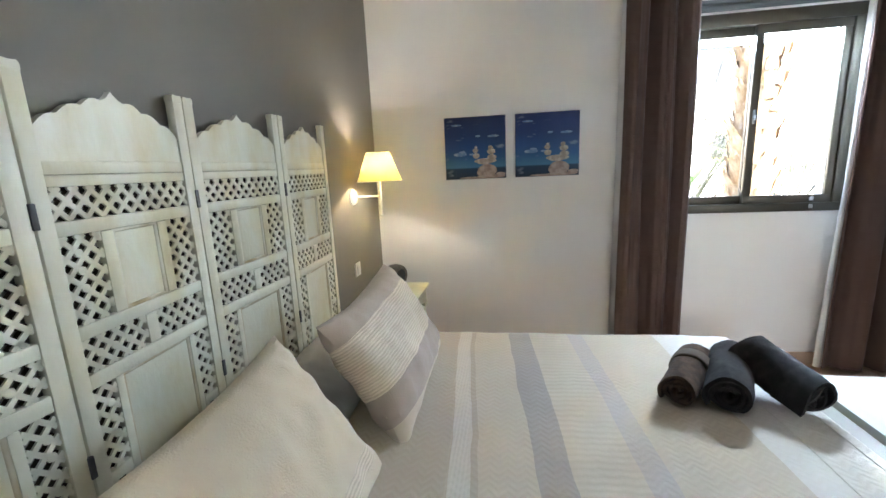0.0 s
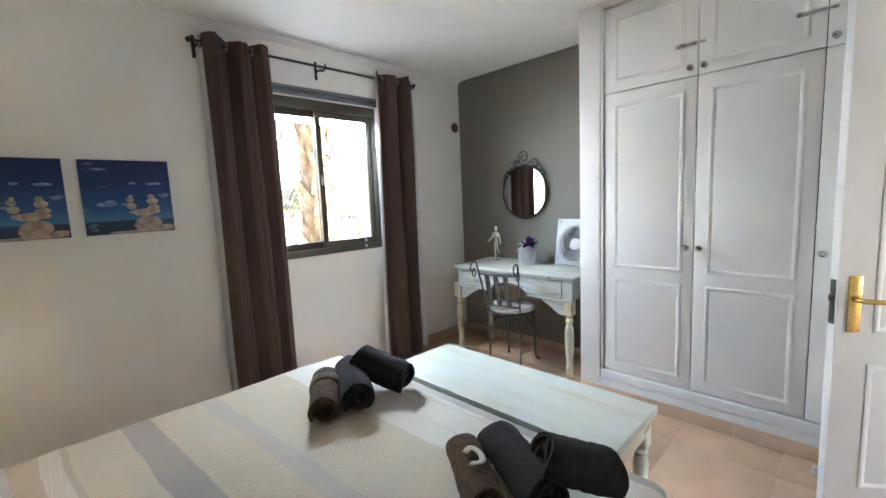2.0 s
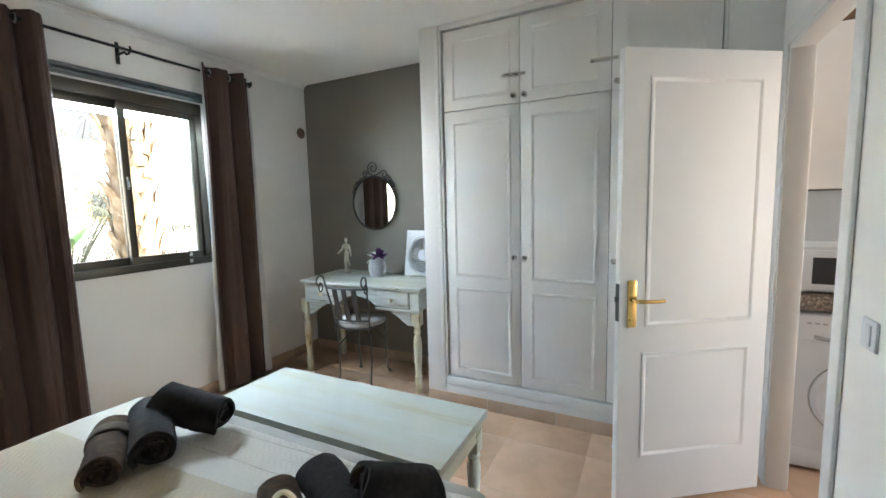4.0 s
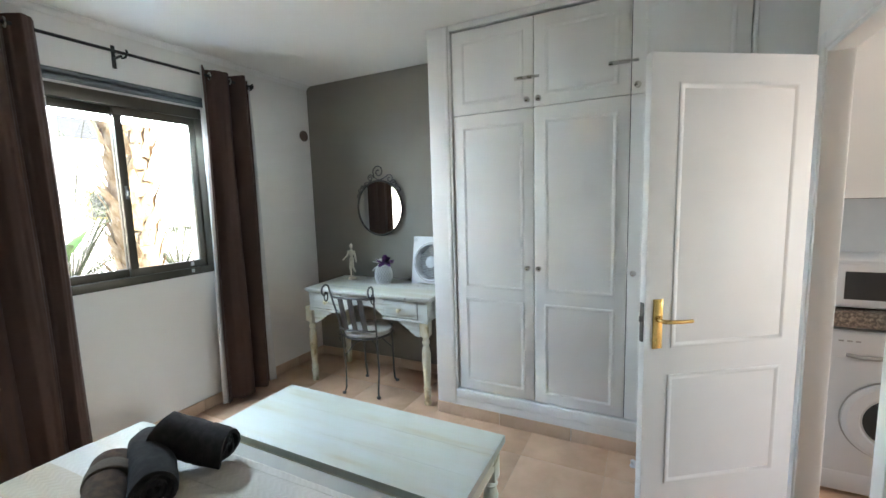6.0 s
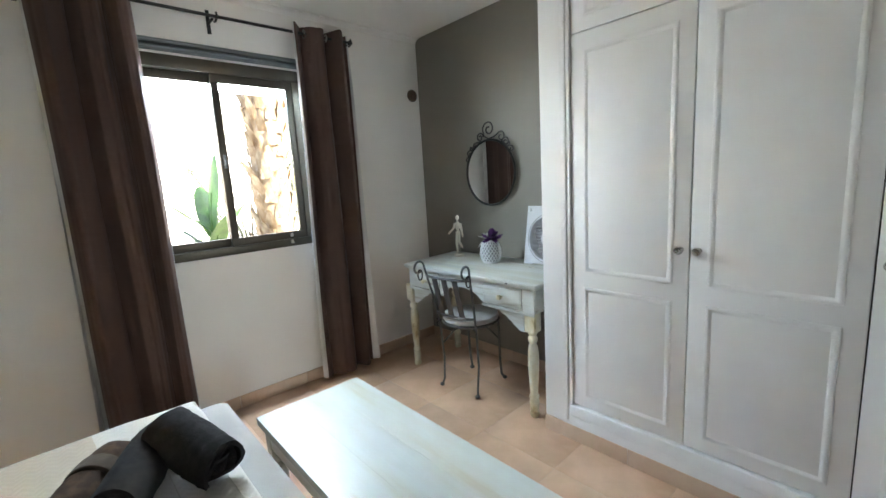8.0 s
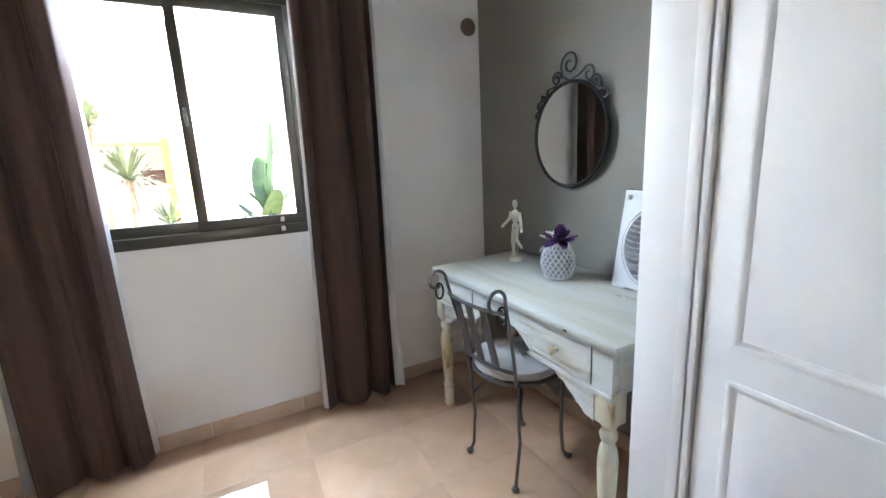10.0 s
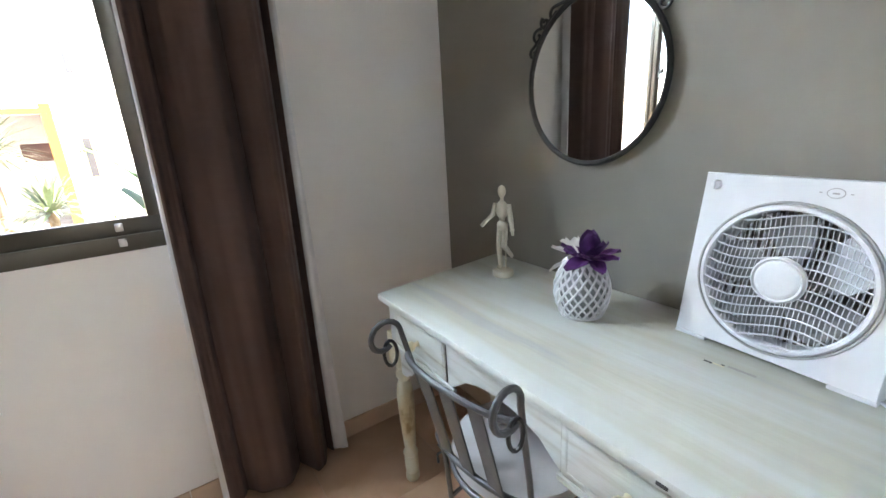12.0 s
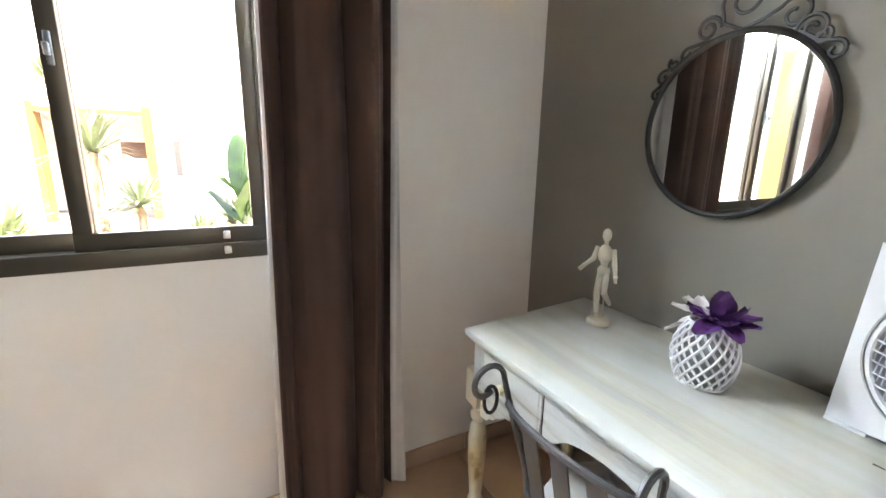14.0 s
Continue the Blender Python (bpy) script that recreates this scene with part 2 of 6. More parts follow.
def banded(name, bands, axis, rough=0.9, relief=0.5, skew=0.0, knit=60.0, chevron=True, cords=None):
    """Woven cloth with bands of colour along one axis: rows of (start, colour), with a knitted relief."""
    m = bpy.data.materials.new(name)
    m.use_nodes = True
    n, l = m.node_tree.nodes, m.node_tree.links
    b = n["Principled BSDF"]
    b.inputs["Roughness"].default_value = rough
    b.inputs["Sheen Weight"].default_value = 0.15
    co = n.new("ShaderNodeTexCoord")
    sx = n.new("ShaderNodeSeparateXYZ")
    l.new(co.outputs["Object"], sx.inputs["Vector"])
    wob = n.new("ShaderNodeTexNoise")
    wob.inputs["Scale"].default_value = 2.2
    wob.inputs["Detail"].default_value = 3
    l.new(co.outputs["Object"], wob.inputs["Vector"])
    a = n.new("ShaderNodeMath")
    a.operation = "MULTIPLY_ADD"
    a.inputs[1].default_value = 0.05
    l.new(wob.outputs["Fac"], a.inputs[0])
    l.new(sx.outputs[axis], a.inputs[2])
    s = n.new("ShaderNodeMath")
    s.operation = "MULTIPLY_ADD"
    s.inputs[1].default_value = skew
    l.new(sx.outputs["Y" if axis == "X" else "X"], s.inputs[0])
    l.new(a.outputs[0], s.inputs[2])
    lo, hi = bands[0][0], bands[-1][0] + 0.5
    mr = n.new("ShaderNodeMapRange")
    mr.inputs["From Min"].default_value, mr.inputs["From Max"].default_value = lo, hi
    l.new(s.outputs[0], mr.inputs["Value"])
    ramp = n.new("ShaderNodeValToRGB")
    ramp.color_ramp.interpolation = "CONSTANT"
    els = ramp.color_ramp.elements
    while len(els) < len(bands):
        els.new(0.5)
    for e, (start, colour) in zip(els, bands):
        e.position = (start - lo) / (hi - lo)
    for e, (start, colour) in zip(els, bands):
        e.color = (*colour, 1)
    l.new(mr.outputs["Result"], ramp.inputs["Fac"])
    # quilted rows: waves along both axes make a zigzag stitch
    def calc(op, x, y=None):
        node = n.new("ShaderNodeMath")
        node.operation = op
        for k, v in enumerate((x, y)):
            if isinstance(v, (int, float)):
                node.inputs[k].default_value = v
            elif v is not None:
                l.new(v, node.inputs[k])
        return node.outputs[0]

    across, along = (sx.outputs["X"], sx.outputs["Y"]) if axis == "X" else (sx.outputs["Y"], sx.outputs["X"])
    corded = calc("MULTIPLY", calc("GREATER_THAN", s.outputs[0], 0.395), calc("LESS_THAN", s.outputs[0], 0.59))
    steep = calc("SUBTRACT", 1.0, calc("MULTIPLY", corded, 0.85))
    zig = calc("ADD", calc("MULTIPLY", calc("PINGPONG", calc("ADD", across, 10.0), 0.024), steep), along)
    zig = calc("ADD", zig, calc("MULTIPLY", wob.outputs["Fac"], 0.07))
    chev = calc("SINE", calc("MULTIPLY", zig, 2 * math.pi / 0.026))
    puff = n.new("ShaderNodeTexVoronoi")
    puff.inputs["Scale"].default_value = 46
    puff.inputs["Randomness"].default_value = 0.7
    l.new(co.outputs["Object"], puff.inputs["Vector"])
    patch = n.new("ShaderNodeTexNoise")
    l.new(co.outputs["Object"], patch.inputs["Vector"])
    patch.inputs["Scale"].default_value = 5.0
    quilt = calc("MULTIPLY", calc("MULTIPLY_ADD", chev, 0.5), calc("MULTIPLY", patch.outputs["Fac"], 1.5 if chevron else 0.0))
    quilt = calc("ADD", quilt, calc("MULTIPLY", puff.outputs["Distance"], -0.55 if chevron else -0.15))
    w2 = n.new("ShaderNodeTexWave")
    w2.bands_direction = axis
    w2.inputs["Scale"].default_value = knit * 0.5
    w2.inputs["Distortion"].default_value = 1.0
    l.new(co.outputs["Object"], w2.inputs["Vector"])
    fine = n.new("ShaderNodeTexNoise")
    fine.inputs["Scale"].default_value = 260
    l.new(co.outputs["Object"], fine.inputs["Vector"])
    addn = n.new("ShaderNodeMath")
    addn.operation = "ADD"
    half = n.new("ShaderNodeMath")
    half.operation = "MULTIPLY"
    half.inputs[1].default_value = 0.55 if chevron else 1.2
    l.new(w2.outputs["Fac"], half.inputs[0])
    if cords:
        # corded rows within these limits only, plain weave beyond
        inside = calc("MULTIPLY", calc("GREATER_THAN", s.outputs[0], cords[0]), calc("LESS_THAN", s.outputs[0], cords[1]))
        l.new(calc("MULTIPLY", inside, 1.3), half.inputs[1])
    l.new(quilt, addn.inputs[0])
    l.new(half.outputs[0], addn.inputs[1])
    add2 = n.new("ShaderNodeMath")
    add2.operation = "MULTIPLY_ADD"
    add2.inputs[1].default_value = 0.8
    l.new(fine.outputs["Fac"], add2.inputs[0])
    l.new(addn.outputs[0], add2.inputs[2])
    bp = n.new("ShaderNodeBump")
    bp.inputs["Strength"].default_value = relief
    bp.inputs["Distance"].default_value = 0.006
    l.new(add2.outputs[0], bp.inputs["Height"])
    l.new(bp.outputs["Normal"], b.inputs["Normal"])
    # relief hollows darkened in the colour: crease shade, and brown lines between pillow cords
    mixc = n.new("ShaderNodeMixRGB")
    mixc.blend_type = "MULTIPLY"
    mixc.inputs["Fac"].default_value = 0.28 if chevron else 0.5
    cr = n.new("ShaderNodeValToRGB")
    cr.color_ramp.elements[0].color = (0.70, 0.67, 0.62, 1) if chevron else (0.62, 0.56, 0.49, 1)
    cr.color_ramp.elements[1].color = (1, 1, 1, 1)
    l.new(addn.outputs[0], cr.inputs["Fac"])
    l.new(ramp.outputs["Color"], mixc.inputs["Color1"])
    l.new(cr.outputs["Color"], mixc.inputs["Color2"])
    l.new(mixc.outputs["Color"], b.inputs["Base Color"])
    return m


def picture_print():
    """Blue sky fading to the horizon over a darker sea, printed on canvas; the canvas is 0.4 m square."""
    m = bpy.data.materials.new("seaside_print")
    m.use_nodes = True
    n, l = m.node_tree.nodes, m.node_tree.links
    b = n["Principled BSDF"]
    b.inputs["Roughness"].default_value = 0.55
    co = n.new("ShaderNodeTexCoord")
    sx = n.new("ShaderNodeSeparateXYZ")
    l.new(co.outputs["Object"], sx.inputs["Vector"])
    mr = n.new("ShaderNodeMapRange")
    mr.inputs["From Min"].default_value, mr.inputs["From Max"].default_value = -0.2, 0.2
    l.new(sx.outputs["Z"], mr.inputs["Value"])
    ramp = n.new("ShaderNodeValToRGB")
    els = ramp.color_ramp.elements
    while len(els) < 6:
        els.new(0.5)
    for e, (p, c) in zip(els, ((0.0, (0.008, 0.025, 0.055)), (0.17, (0.010, 0.040, 0.090)), (0.19, (0.055, 0.19, 0.35)), (0.35, (0.022, 0.10, 0.27)), (0.7, (0.007, 0.032, 0.14)), (1.0, (0.004, 0.018, 0.09)))):
        e.position = p
    for e, c in zip(els, ((0.008, 0.025, 0.055), (0.010, 0.040, 0.090), (0.055, 0.19, 0.35), (0.022, 0.10, 0.27), (0.007, 0.032, 0.14), (0.004, 0.018, 0.09))):
        e.color = (*c, 1)
    l.new(mr.outputs["Result"], ramp.inputs["Fac"])
    mp = n.new("ShaderNodeMapping")
    mp.inputs["Scale"].default_value = (1, 1, 2.6)
    l.new(co.outputs["Object"], mp.inputs["Vector"])
    nz = n.new("ShaderNodeTexNoise")
    nz.inputs["Scale"].default_value = 9
    nz.inputs["Detail"].default_value = 7
    l.new(mp.outputs["Vector"], nz.inputs["Vector"])
    cl = n.new("ShaderNodeValToRGB")
    cl.color_ramp.elements[0].position, cl.color_ramp.elements[1].position = 0.62, 0.78
    cl.color_ramp.elements[0].color, cl.color_ramp.elements[1].color = (0, 0, 0, 1), (0.55, 0.55, 0.55, 1)
    l.new(nz.outputs["Fac"], cl.inputs["Fac"])
    mix = n.new("ShaderNodeMixRGB")
    l.new(cl.outputs["Color"], mix.inputs["Fac"])
    l.new(ramp.outputs["Color"], mix.inputs["Color1"])
    mix.inputs["Color2"].default_value = (0.45, 0.55, 0.68, 1)
    l.new(mix.outputs["Color"], b.inputs["Base Color"])
    return m


SHADE = shade_cloth()
PANE = glass("window_glass")
MIRROR = mirror_glass()
PRINT = picture_print()
CLOUD = material("printed_cloud", (0.30, 0.40, 0.54), 0.6, second=(0.10, 0.20, 0.40), scale=60, low=0.4, high=0.7)
PEBBLE = material("printed_stone", (0.56, 0.49, 0.42), 0.6, second=(0.33, 0.27, 0.23), scale=35)
ROCK = material("printed_rock", (0.30, 0.22, 0.19), 0.6, second=(0.45, 0.36, 0.31), scale=30)
CREAM, GREIGE, GREYB, LILAC = (0.565, 0.485, 0.380), (0.475, 0.395, 0.31), (0.38, 0.335, 0.30), (0.49, 0.43, 0.385)
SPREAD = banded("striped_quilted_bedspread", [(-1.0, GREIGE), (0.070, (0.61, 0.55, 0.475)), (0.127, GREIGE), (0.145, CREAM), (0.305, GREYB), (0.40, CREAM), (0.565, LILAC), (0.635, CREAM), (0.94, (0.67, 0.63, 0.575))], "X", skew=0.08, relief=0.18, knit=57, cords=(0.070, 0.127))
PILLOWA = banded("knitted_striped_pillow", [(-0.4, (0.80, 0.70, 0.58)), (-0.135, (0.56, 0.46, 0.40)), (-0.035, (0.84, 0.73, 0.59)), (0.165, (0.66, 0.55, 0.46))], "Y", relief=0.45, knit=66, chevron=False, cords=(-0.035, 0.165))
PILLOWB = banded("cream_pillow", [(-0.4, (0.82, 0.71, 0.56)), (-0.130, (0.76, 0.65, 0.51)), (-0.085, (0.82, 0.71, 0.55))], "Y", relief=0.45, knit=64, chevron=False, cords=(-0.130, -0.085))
SEAM = material("cream_stitching", (0.62, 0.58, 0.51), 0.9, scale=60, bump=0.5, grain=300)
SHEET = material("grey_bed_linen", (0.42, 0.40, 0.37), 0.9, second=(0.38, 0.36, 0.33), scale=5, bump=0.3, grain=150)


# ---- mesh helpers ----
def box(bm, x0, x1, y0, y1, z0, z1, bevel=0.0, m=None):
    """A box, its edges rounded off where bevel is given."""
    got = bmesh.ops.create_cube(bm, size=1.0, matrix=Matrix.Translation(((x0 + x1) / 2, (y0 + y1) / 2, (z0 + z1) / 2)) @ Matrix.Diagonal((x1 - x0, y1 - y0, z1 - z0, 1)))
    verts = got["verts"]
    if bevel:
        edges = list({e for v in verts for e in v.link_edges})
        got = bmesh.ops.bevel(bm, geom=edges, offset=bevel, segments=2, profile=0.5, affect="EDGES")
        verts = got["verts"]
    if m:
        bmesh.ops.transform(bm, matrix=m, verts=list(verts))
    return verts


def lathe(bm, profile, seg=20, m=Matrix()):
    """Turns a profile of (radius, height) about the z axis."""
    rings = []
    for r, z in profile:
        rings.append([bm.verts.new(m @ Vector((max(r, 0.0004) * math.cos(2 * math.pi * i / seg), max(r, 0.0004) * math.sin(2 * math.pi * i / seg), z))) for i in range(seg)])
    for a, b in zip(rings, rings[1:]):
        for i in range(seg):
            bm.faces.new((a[i], a[(i + 1) % seg], b[(i + 1) % seg], b[i]))
    bm.faces.new(list(reversed(rings[0])))
    bm.faces.new(rings[-1])


def tube(bm, pts, r, seg=8, closed=False, flat=1.0):
    """A rod of radius r (or a list of radii) along points."""
    pts = [Vector(p) for p in pts]
    count = len(pts)
    radii = r if isinstance(r, (list, tuple)) else [r] * count
    up, rings = None, []
    for i, p in enumerate(pts):
        if closed:
            d = pts[(i + 1) % count] - pts[i - 1]
        else:
            d = pts[min(i + 1, count - 1)] - pts[max(i - 1, 0)]
        d.normalize()
        if up is None:
            up = Vector((0, 0, 1)) if abs(d.z) < 0.9 else Vector((1, 0, 0))
        up = (up - d * up.dot(d)).normalized()
        side = d.cross(up)
        rings.append([bm.verts.new(p + radii[i] * (math.cos(a) * up + flat * math.sin(a) * side)) for a in (2 * math.pi * k / seg for k in range(seg))])
    pairs = list(zip(rings, rings[1:])) + ([(rings[-1], rings[0])] if closed else [])
    for a, b in pairs:
        for k in range(seg):
            bm.faces.new((a[k], a[(k + 1) % seg], b[(k + 1) % seg], b[k]))
    if not closed:
        bm.faces.new(list(reversed(rings[0])))
        bm.faces.new(rings[-1])


def prism(bm, outline, depth, m=Matrix()):
    """An outline of (x, z) points given a depth along y."""
    a = [bm.verts.new(m @ Vector((x, 0, z))) for x, z in outline]
    b = [bm.verts.new(m @ Vector((x, depth, z))) for x, z in outline]
    bm.faces.new(a)
    bm.faces.new(list(reversed(b)))
    for i in range(len(a)):
        j = (i + 1) % len(a)
        bm.faces.new((a[j], a[i], b[i], b[j]))


def ball(bm, centre, size, seg=12, m=Matrix()):
    bmesh.ops.create_uvsphere(bm, u_segments=seg, v_segments=max(6, seg // 2), radius=1.0, matrix=m @ Matrix.Translation(centre) @ Matrix.Diagonal((*size, 1)))


def ring(bm, x0, x1, z0, z1, profile, y=0.0):
    """A moulded rectangle on a front that faces -y: profile of (inset, height)."""
    loops = []
    for inset, h in profile:
        loops.append([bm.verts.new((x, y - h, z)) for x, z in ((x0 + inset, z0 + inset), (x1 - inset, z0 + inset), (x1 - inset, z1 - inset), (x0 + inset, z1 - inset))])
    for a, b in zip(loops, loops[1:]):
        for i in range(4):
            j = (i + 1) % 4
            bm.faces.new((a[i], a[j], b[j], b[i]))


def spiral(cx, cz, r0, r1, a0, a1, n=18, y=0.0):
    """Points of a scroll in the plane y, from radius r0 at angle a0 (degrees) to r1 at a1."""
    out = []
    for i in range(n + 1):
        f = i / n
        a, r = radians(a0 + (a1 - a0) * f), r0 + (r1 - r0) * f
        out.append((cx + r * math.cos(a), y, cz + r * math.sin(a)))
    return out


def finish(name, bm, mat, smooth=True):
    bmesh.ops.recalc_face_normals(bm, faces=bm.faces)
    me = bpy.data.meshes.new(name)
    bm.to_mesh(me)
    bm.free()
    me.materials.append(mat)
    if smooth:
        for p in me.polygons:
            p.use_smooth = True
        me.set_sharp_from_angle(angle=radians(38))
    return me


def part(name, bm, mat, parent, label="", m=None, smooth=True):
    """Links a bmesh as one mesh object under a thing or under a part."""
    ob = new(name, finish(name, bm, mat, smooth))
    ob.parent = parent
    if m is not None:
        ob.matrix_basis = m
    if label:
        tagged(ob, label)
    return ob


def thing(name, m, label, category, group="", kind=""):
    ob = new(name)
    ob.empty_display_size = 0.05
    ob.matrix_world = m
    return tagged(ob, label, category, group, kind)


def solid(name, bm, mat, label, category, kind="", m=None, smooth=True, group=""):
    ob = new(name, finish(name, bm, mat, smooth))
    if m is not None:
        ob.matrix_world = m
    return tagged(ob, label, category, group, kind)


def facing_west(x, y, z, turn=0.0):
    """The pose of a thing whose front (its -y) faces -x."""
    return pose(x, y, z, 0, 0, -90 + turn)


# ---- structure ----
W, E_, N, S = -0.775, 3.15, 2.835, -0.655
CEIL = 2.53
KS = -5.0
T = 0.14
WX0, WX1, WZ0, WZ1 = 1.12, 2.10, 1.00, 2.15
DX0, DX1, DZ = 1.755, 2.465, 2.045

bm = bmesh.new()
box(bm, W - T, W, KS, N + T, 0, CEIL + 0.1)
solid("wall_west", bm, GREY_WALL, "grey painted plaster wall behind the bed", "wall", "structure")
bm = bmesh.new()
box(bm, E_, E_ + T, KS, N + T, 0, CEIL + 0.1)
solid("wall_east", bm, GREY_WALL, "grey painted plaster wall behind the desk", "wall", "structure")
bm = bmesh.new()
box(bm, W, WX0, N, N + T, 0, CEIL + 0.1)
box(bm, WX1, E_, N, N + T, 0, CEIL + 0.1)
box(bm, WX0, WX1, N, N + T, 0, WZ0)
box(bm, WX0, WX1, N, N + T, WZ1, CEIL + 0.1)
solid("wall_north", bm, WHITE_WALL, "white painted plaster wall with the window", "wall", "structure")
bm = bmesh.new()
box(bm, W, DX0, S - 0.07, S, 0, CEIL + 0.1)
box(bm, DX1, E_, S - 0.07, S, 0, CEIL + 0.1)
box(bm, DX0, DX1, S - 0.07, S, DZ, CEIL + 0.1)
solid("wall_south", bm, WHITE_WALL, "white painted plaster wall with the doorway", "wall", "structure")
bm = bmesh.new()
box(bm, W - T, E_ + T, KS - T, N + T, CEIL, CEIL + 0.1)
solid("ceiling", bm, CEILING, "white painted ceiling", "ceiling", "structure")
bm = bmesh.new()
cove = [(0, 0), (0, -0.032), (0.006, -0.032), (0.014, -0.016), (0.032, -0.007), (0.042, -0.006), (0.042, 0)]
a = [bm.verts.new((W, N - u, CEIL + v)) for u, v in cove]
b = [bm.verts.new((E_, N - u, CEIL + v)) for u, v in cove]
for i in range(len(cove) - 1):
    bm.faces.new((a[i], a[i + 1], b[i + 1], b[i]))
bm.faces.new(a)
bm.faces.new(list(reversed(b)))
solid("trim", bm, CEILING, "white plaster coving along the ceiling", "coving", "structure")

# unseen block above the ceiling, added to keep sun off the near garden
bm = bmesh.new()
box(bm, W - T, E_ + T, KS - T, N + T, CEIL + 0.101, 3.3)
solid("shade_block", bm, STUCCO, "unseen white block above the ceiling, added to shade the garden", "wall", "structure")

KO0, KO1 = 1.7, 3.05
# kitchen beyond the doorway: unseen wall, its assumed opening added to let light in
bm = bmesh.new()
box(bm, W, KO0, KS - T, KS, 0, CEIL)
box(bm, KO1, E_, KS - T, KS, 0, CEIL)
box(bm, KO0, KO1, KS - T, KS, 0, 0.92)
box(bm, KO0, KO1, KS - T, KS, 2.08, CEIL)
solid("wall_kitchen", bm, WHITE_WALL, "white kitchen wall, unseen, with an assumed opening added for light", "wall", "structure")

# the outer skin of the house; one side of the window's deep reveal is painted yellow
TO = 0.075
bm = bmesh.new()
box(bm, W - T, WX0 + 0.004, N + T + 0.001, N + T + TO, -0.1, CEIL + 0.1)
box(bm, WX1 - 0.004, E_ + T, N + T + 0.001, N + T + TO, -0.1, CEIL + 0.1)
box(bm, WX0 + 0.005, WX1 - 0.005, N + T + 0.001, N + T + TO, -0.1, WZ0 - 0.004)
box(bm, WX0 + 0.005, WX1 - 0.005, N + T + 0.001, N + T + TO, WZ1 + 0.004, CEIL + 0.1)
solid("wall_outer", bm, STUCCO, "white rendered outside face of the house round the window", "wall", "structure")
bm = bmesh.new()
box(bm, WX0 + 0.0045, WX0 + 0.012, N + 0.076, N + T + TO, WZ0 + 0.001, WZ1 - 0.001)
solid("window_reveal", bm, YELLOW, "yellow rendered reveal beside the window", "window reveal", "structure")

# window: bronze aluminium frame, two sliding sashes
win = thing("window_1", pose(0, N, 0), "bronze aluminium sliding window with two clear panes", "window", kind="structure")
bm = bmesh.new()
box(bm, WX0, WX1, -0.012, 0.075, WZ0, WZ0 + 0.05, 0.003)
box(bm, WX0, WX1, -0.012, 0.075, WZ1 - 0.07, WZ1, 0.003)
box(bm, WX0, WX0 + 0.05, -0.010, 0.075, WZ0 + 0.05, WZ1 - 0.07, 0.003)
box(bm, WX1 - 0.05, WX1, -0.010, 0.075, WZ0 + 0.05, WZ1 - 0.07, 0.003)
part("window_frame", bm, ALUMINIUM, win)
MULL = 1.585


def sash(x0, x1, y):
    bm = bmesh.new()
    z0, z1 = WZ0 + 0.047, WZ1 - 0.067
    box(bm, x0, x1, y, y + 0.028, z0, z0 + 0.052, 0.003)
    box(bm, x0, x1, y, y + 0.028, z1 - 0.052, z1, 0.003)
    box(bm, x0, x0 + 0.044, y + 0.001, y + 0.027, z0 + 0.05, z1 - 0.05, 0.003)
    box(bm, x1 - 0.044, x1, y + 0.001, y + 0.027, z0 + 0.05, z1 - 0.05, 0.003)
    s = part("sash", bm, ALUMINIUM, win)
    bm = bmesh.new()
    box(bm, x0 + 0.04, x1 - 0.04, y + 0.011, y + 0.016, z0 + 0.048, z1 - 0.048)
    p = part("pane", bm, PANE, s, "clear glass")
    p.visible_shadow = False
    return s


sash(WX0 + 0.045, MULL + 0.022, 0.034)
right_sash = sash(MULL - 0.022, WX1 - 0.045, 0.003)
bm = bmesh.new()
box(bm, MULL - 0.007, MULL + 0.007, -0.010, 0.004, 1.53, 1.61, 0.003)
box(bm, MULL - 0.006, MULL + 0.006, -0.030, -0.012, 1.55, 1.58, 0.003)
part("latch", bm, BLINDGREY, right_sash, "grey catch")
bm = bmesh.new()
for z in (1.065, 1.018):
    box(bm, 1.925, 1.945, -0.018, -0.008, z, z + 0.024, 0.002)
part("stop", bm, CHROME, win)

blind = thing("blind_rail", pose(0, N, 0), "grey aluminium double rail above the window", "blind rail")
for z in (2.182, 2.212):
    bm = bmesh.new()
    tube(bm, [(1.10, -0.022, z), (2.14, -0.022, z)], 0.014, 10)
    part("rail", bm, BLINDGREY, blind)
bm = bmesh.new()
box(bm, 1.10, 2.14, -0.012, -0.001, 2.165, 2.23, 0.002)
part("backing_strip", bm, BLINDGREY, blind)

# skirting: one tile after the other
skirt = thing("baseboard", pose(0, 0, 0), "terracotta coloured ceramic skirting tiles", "skirting", kind="structure")
bm = bmesh.new()
box(bm, 0.001, 0.448, -0.010, 0, 0.0, 0.082, 0.002)
skirt_mesh = finish("skirting_tile", bm, SKIRT)


def skirting(x0, y0, x1, y1, turn):
    length = math.hypot(x1 - x0, y1 - y0)
    n = max(1, math.ceil(length / 0.45 - 0.02))
    for i in range(n):
        f0 = i * 0.45
        w = min(0.45, length - f0)
        ob = new("skirting_tile", skirt_mesh)
        ob.parent = skirt
        ob.matrix_basis = pose(x0 + (x1 - x0) * f0 / length, y0 + (y1 - y0) * f0 / length, 0, 0, 0, turn) @ Matrix.Diagonal((w / 0.45, 1, 1, 1))


skirting(W, N, E_, N, 0)
skirting(E_, N - 0.012, E_, 1.275, -90)
skirting(W, S, W, N - 0.012, 90)
skirting(DX0 - 0.07, S, W + 0.012, S, 180)
skirting(2.60, 1.27, 2.60, S + 0.02, -90)

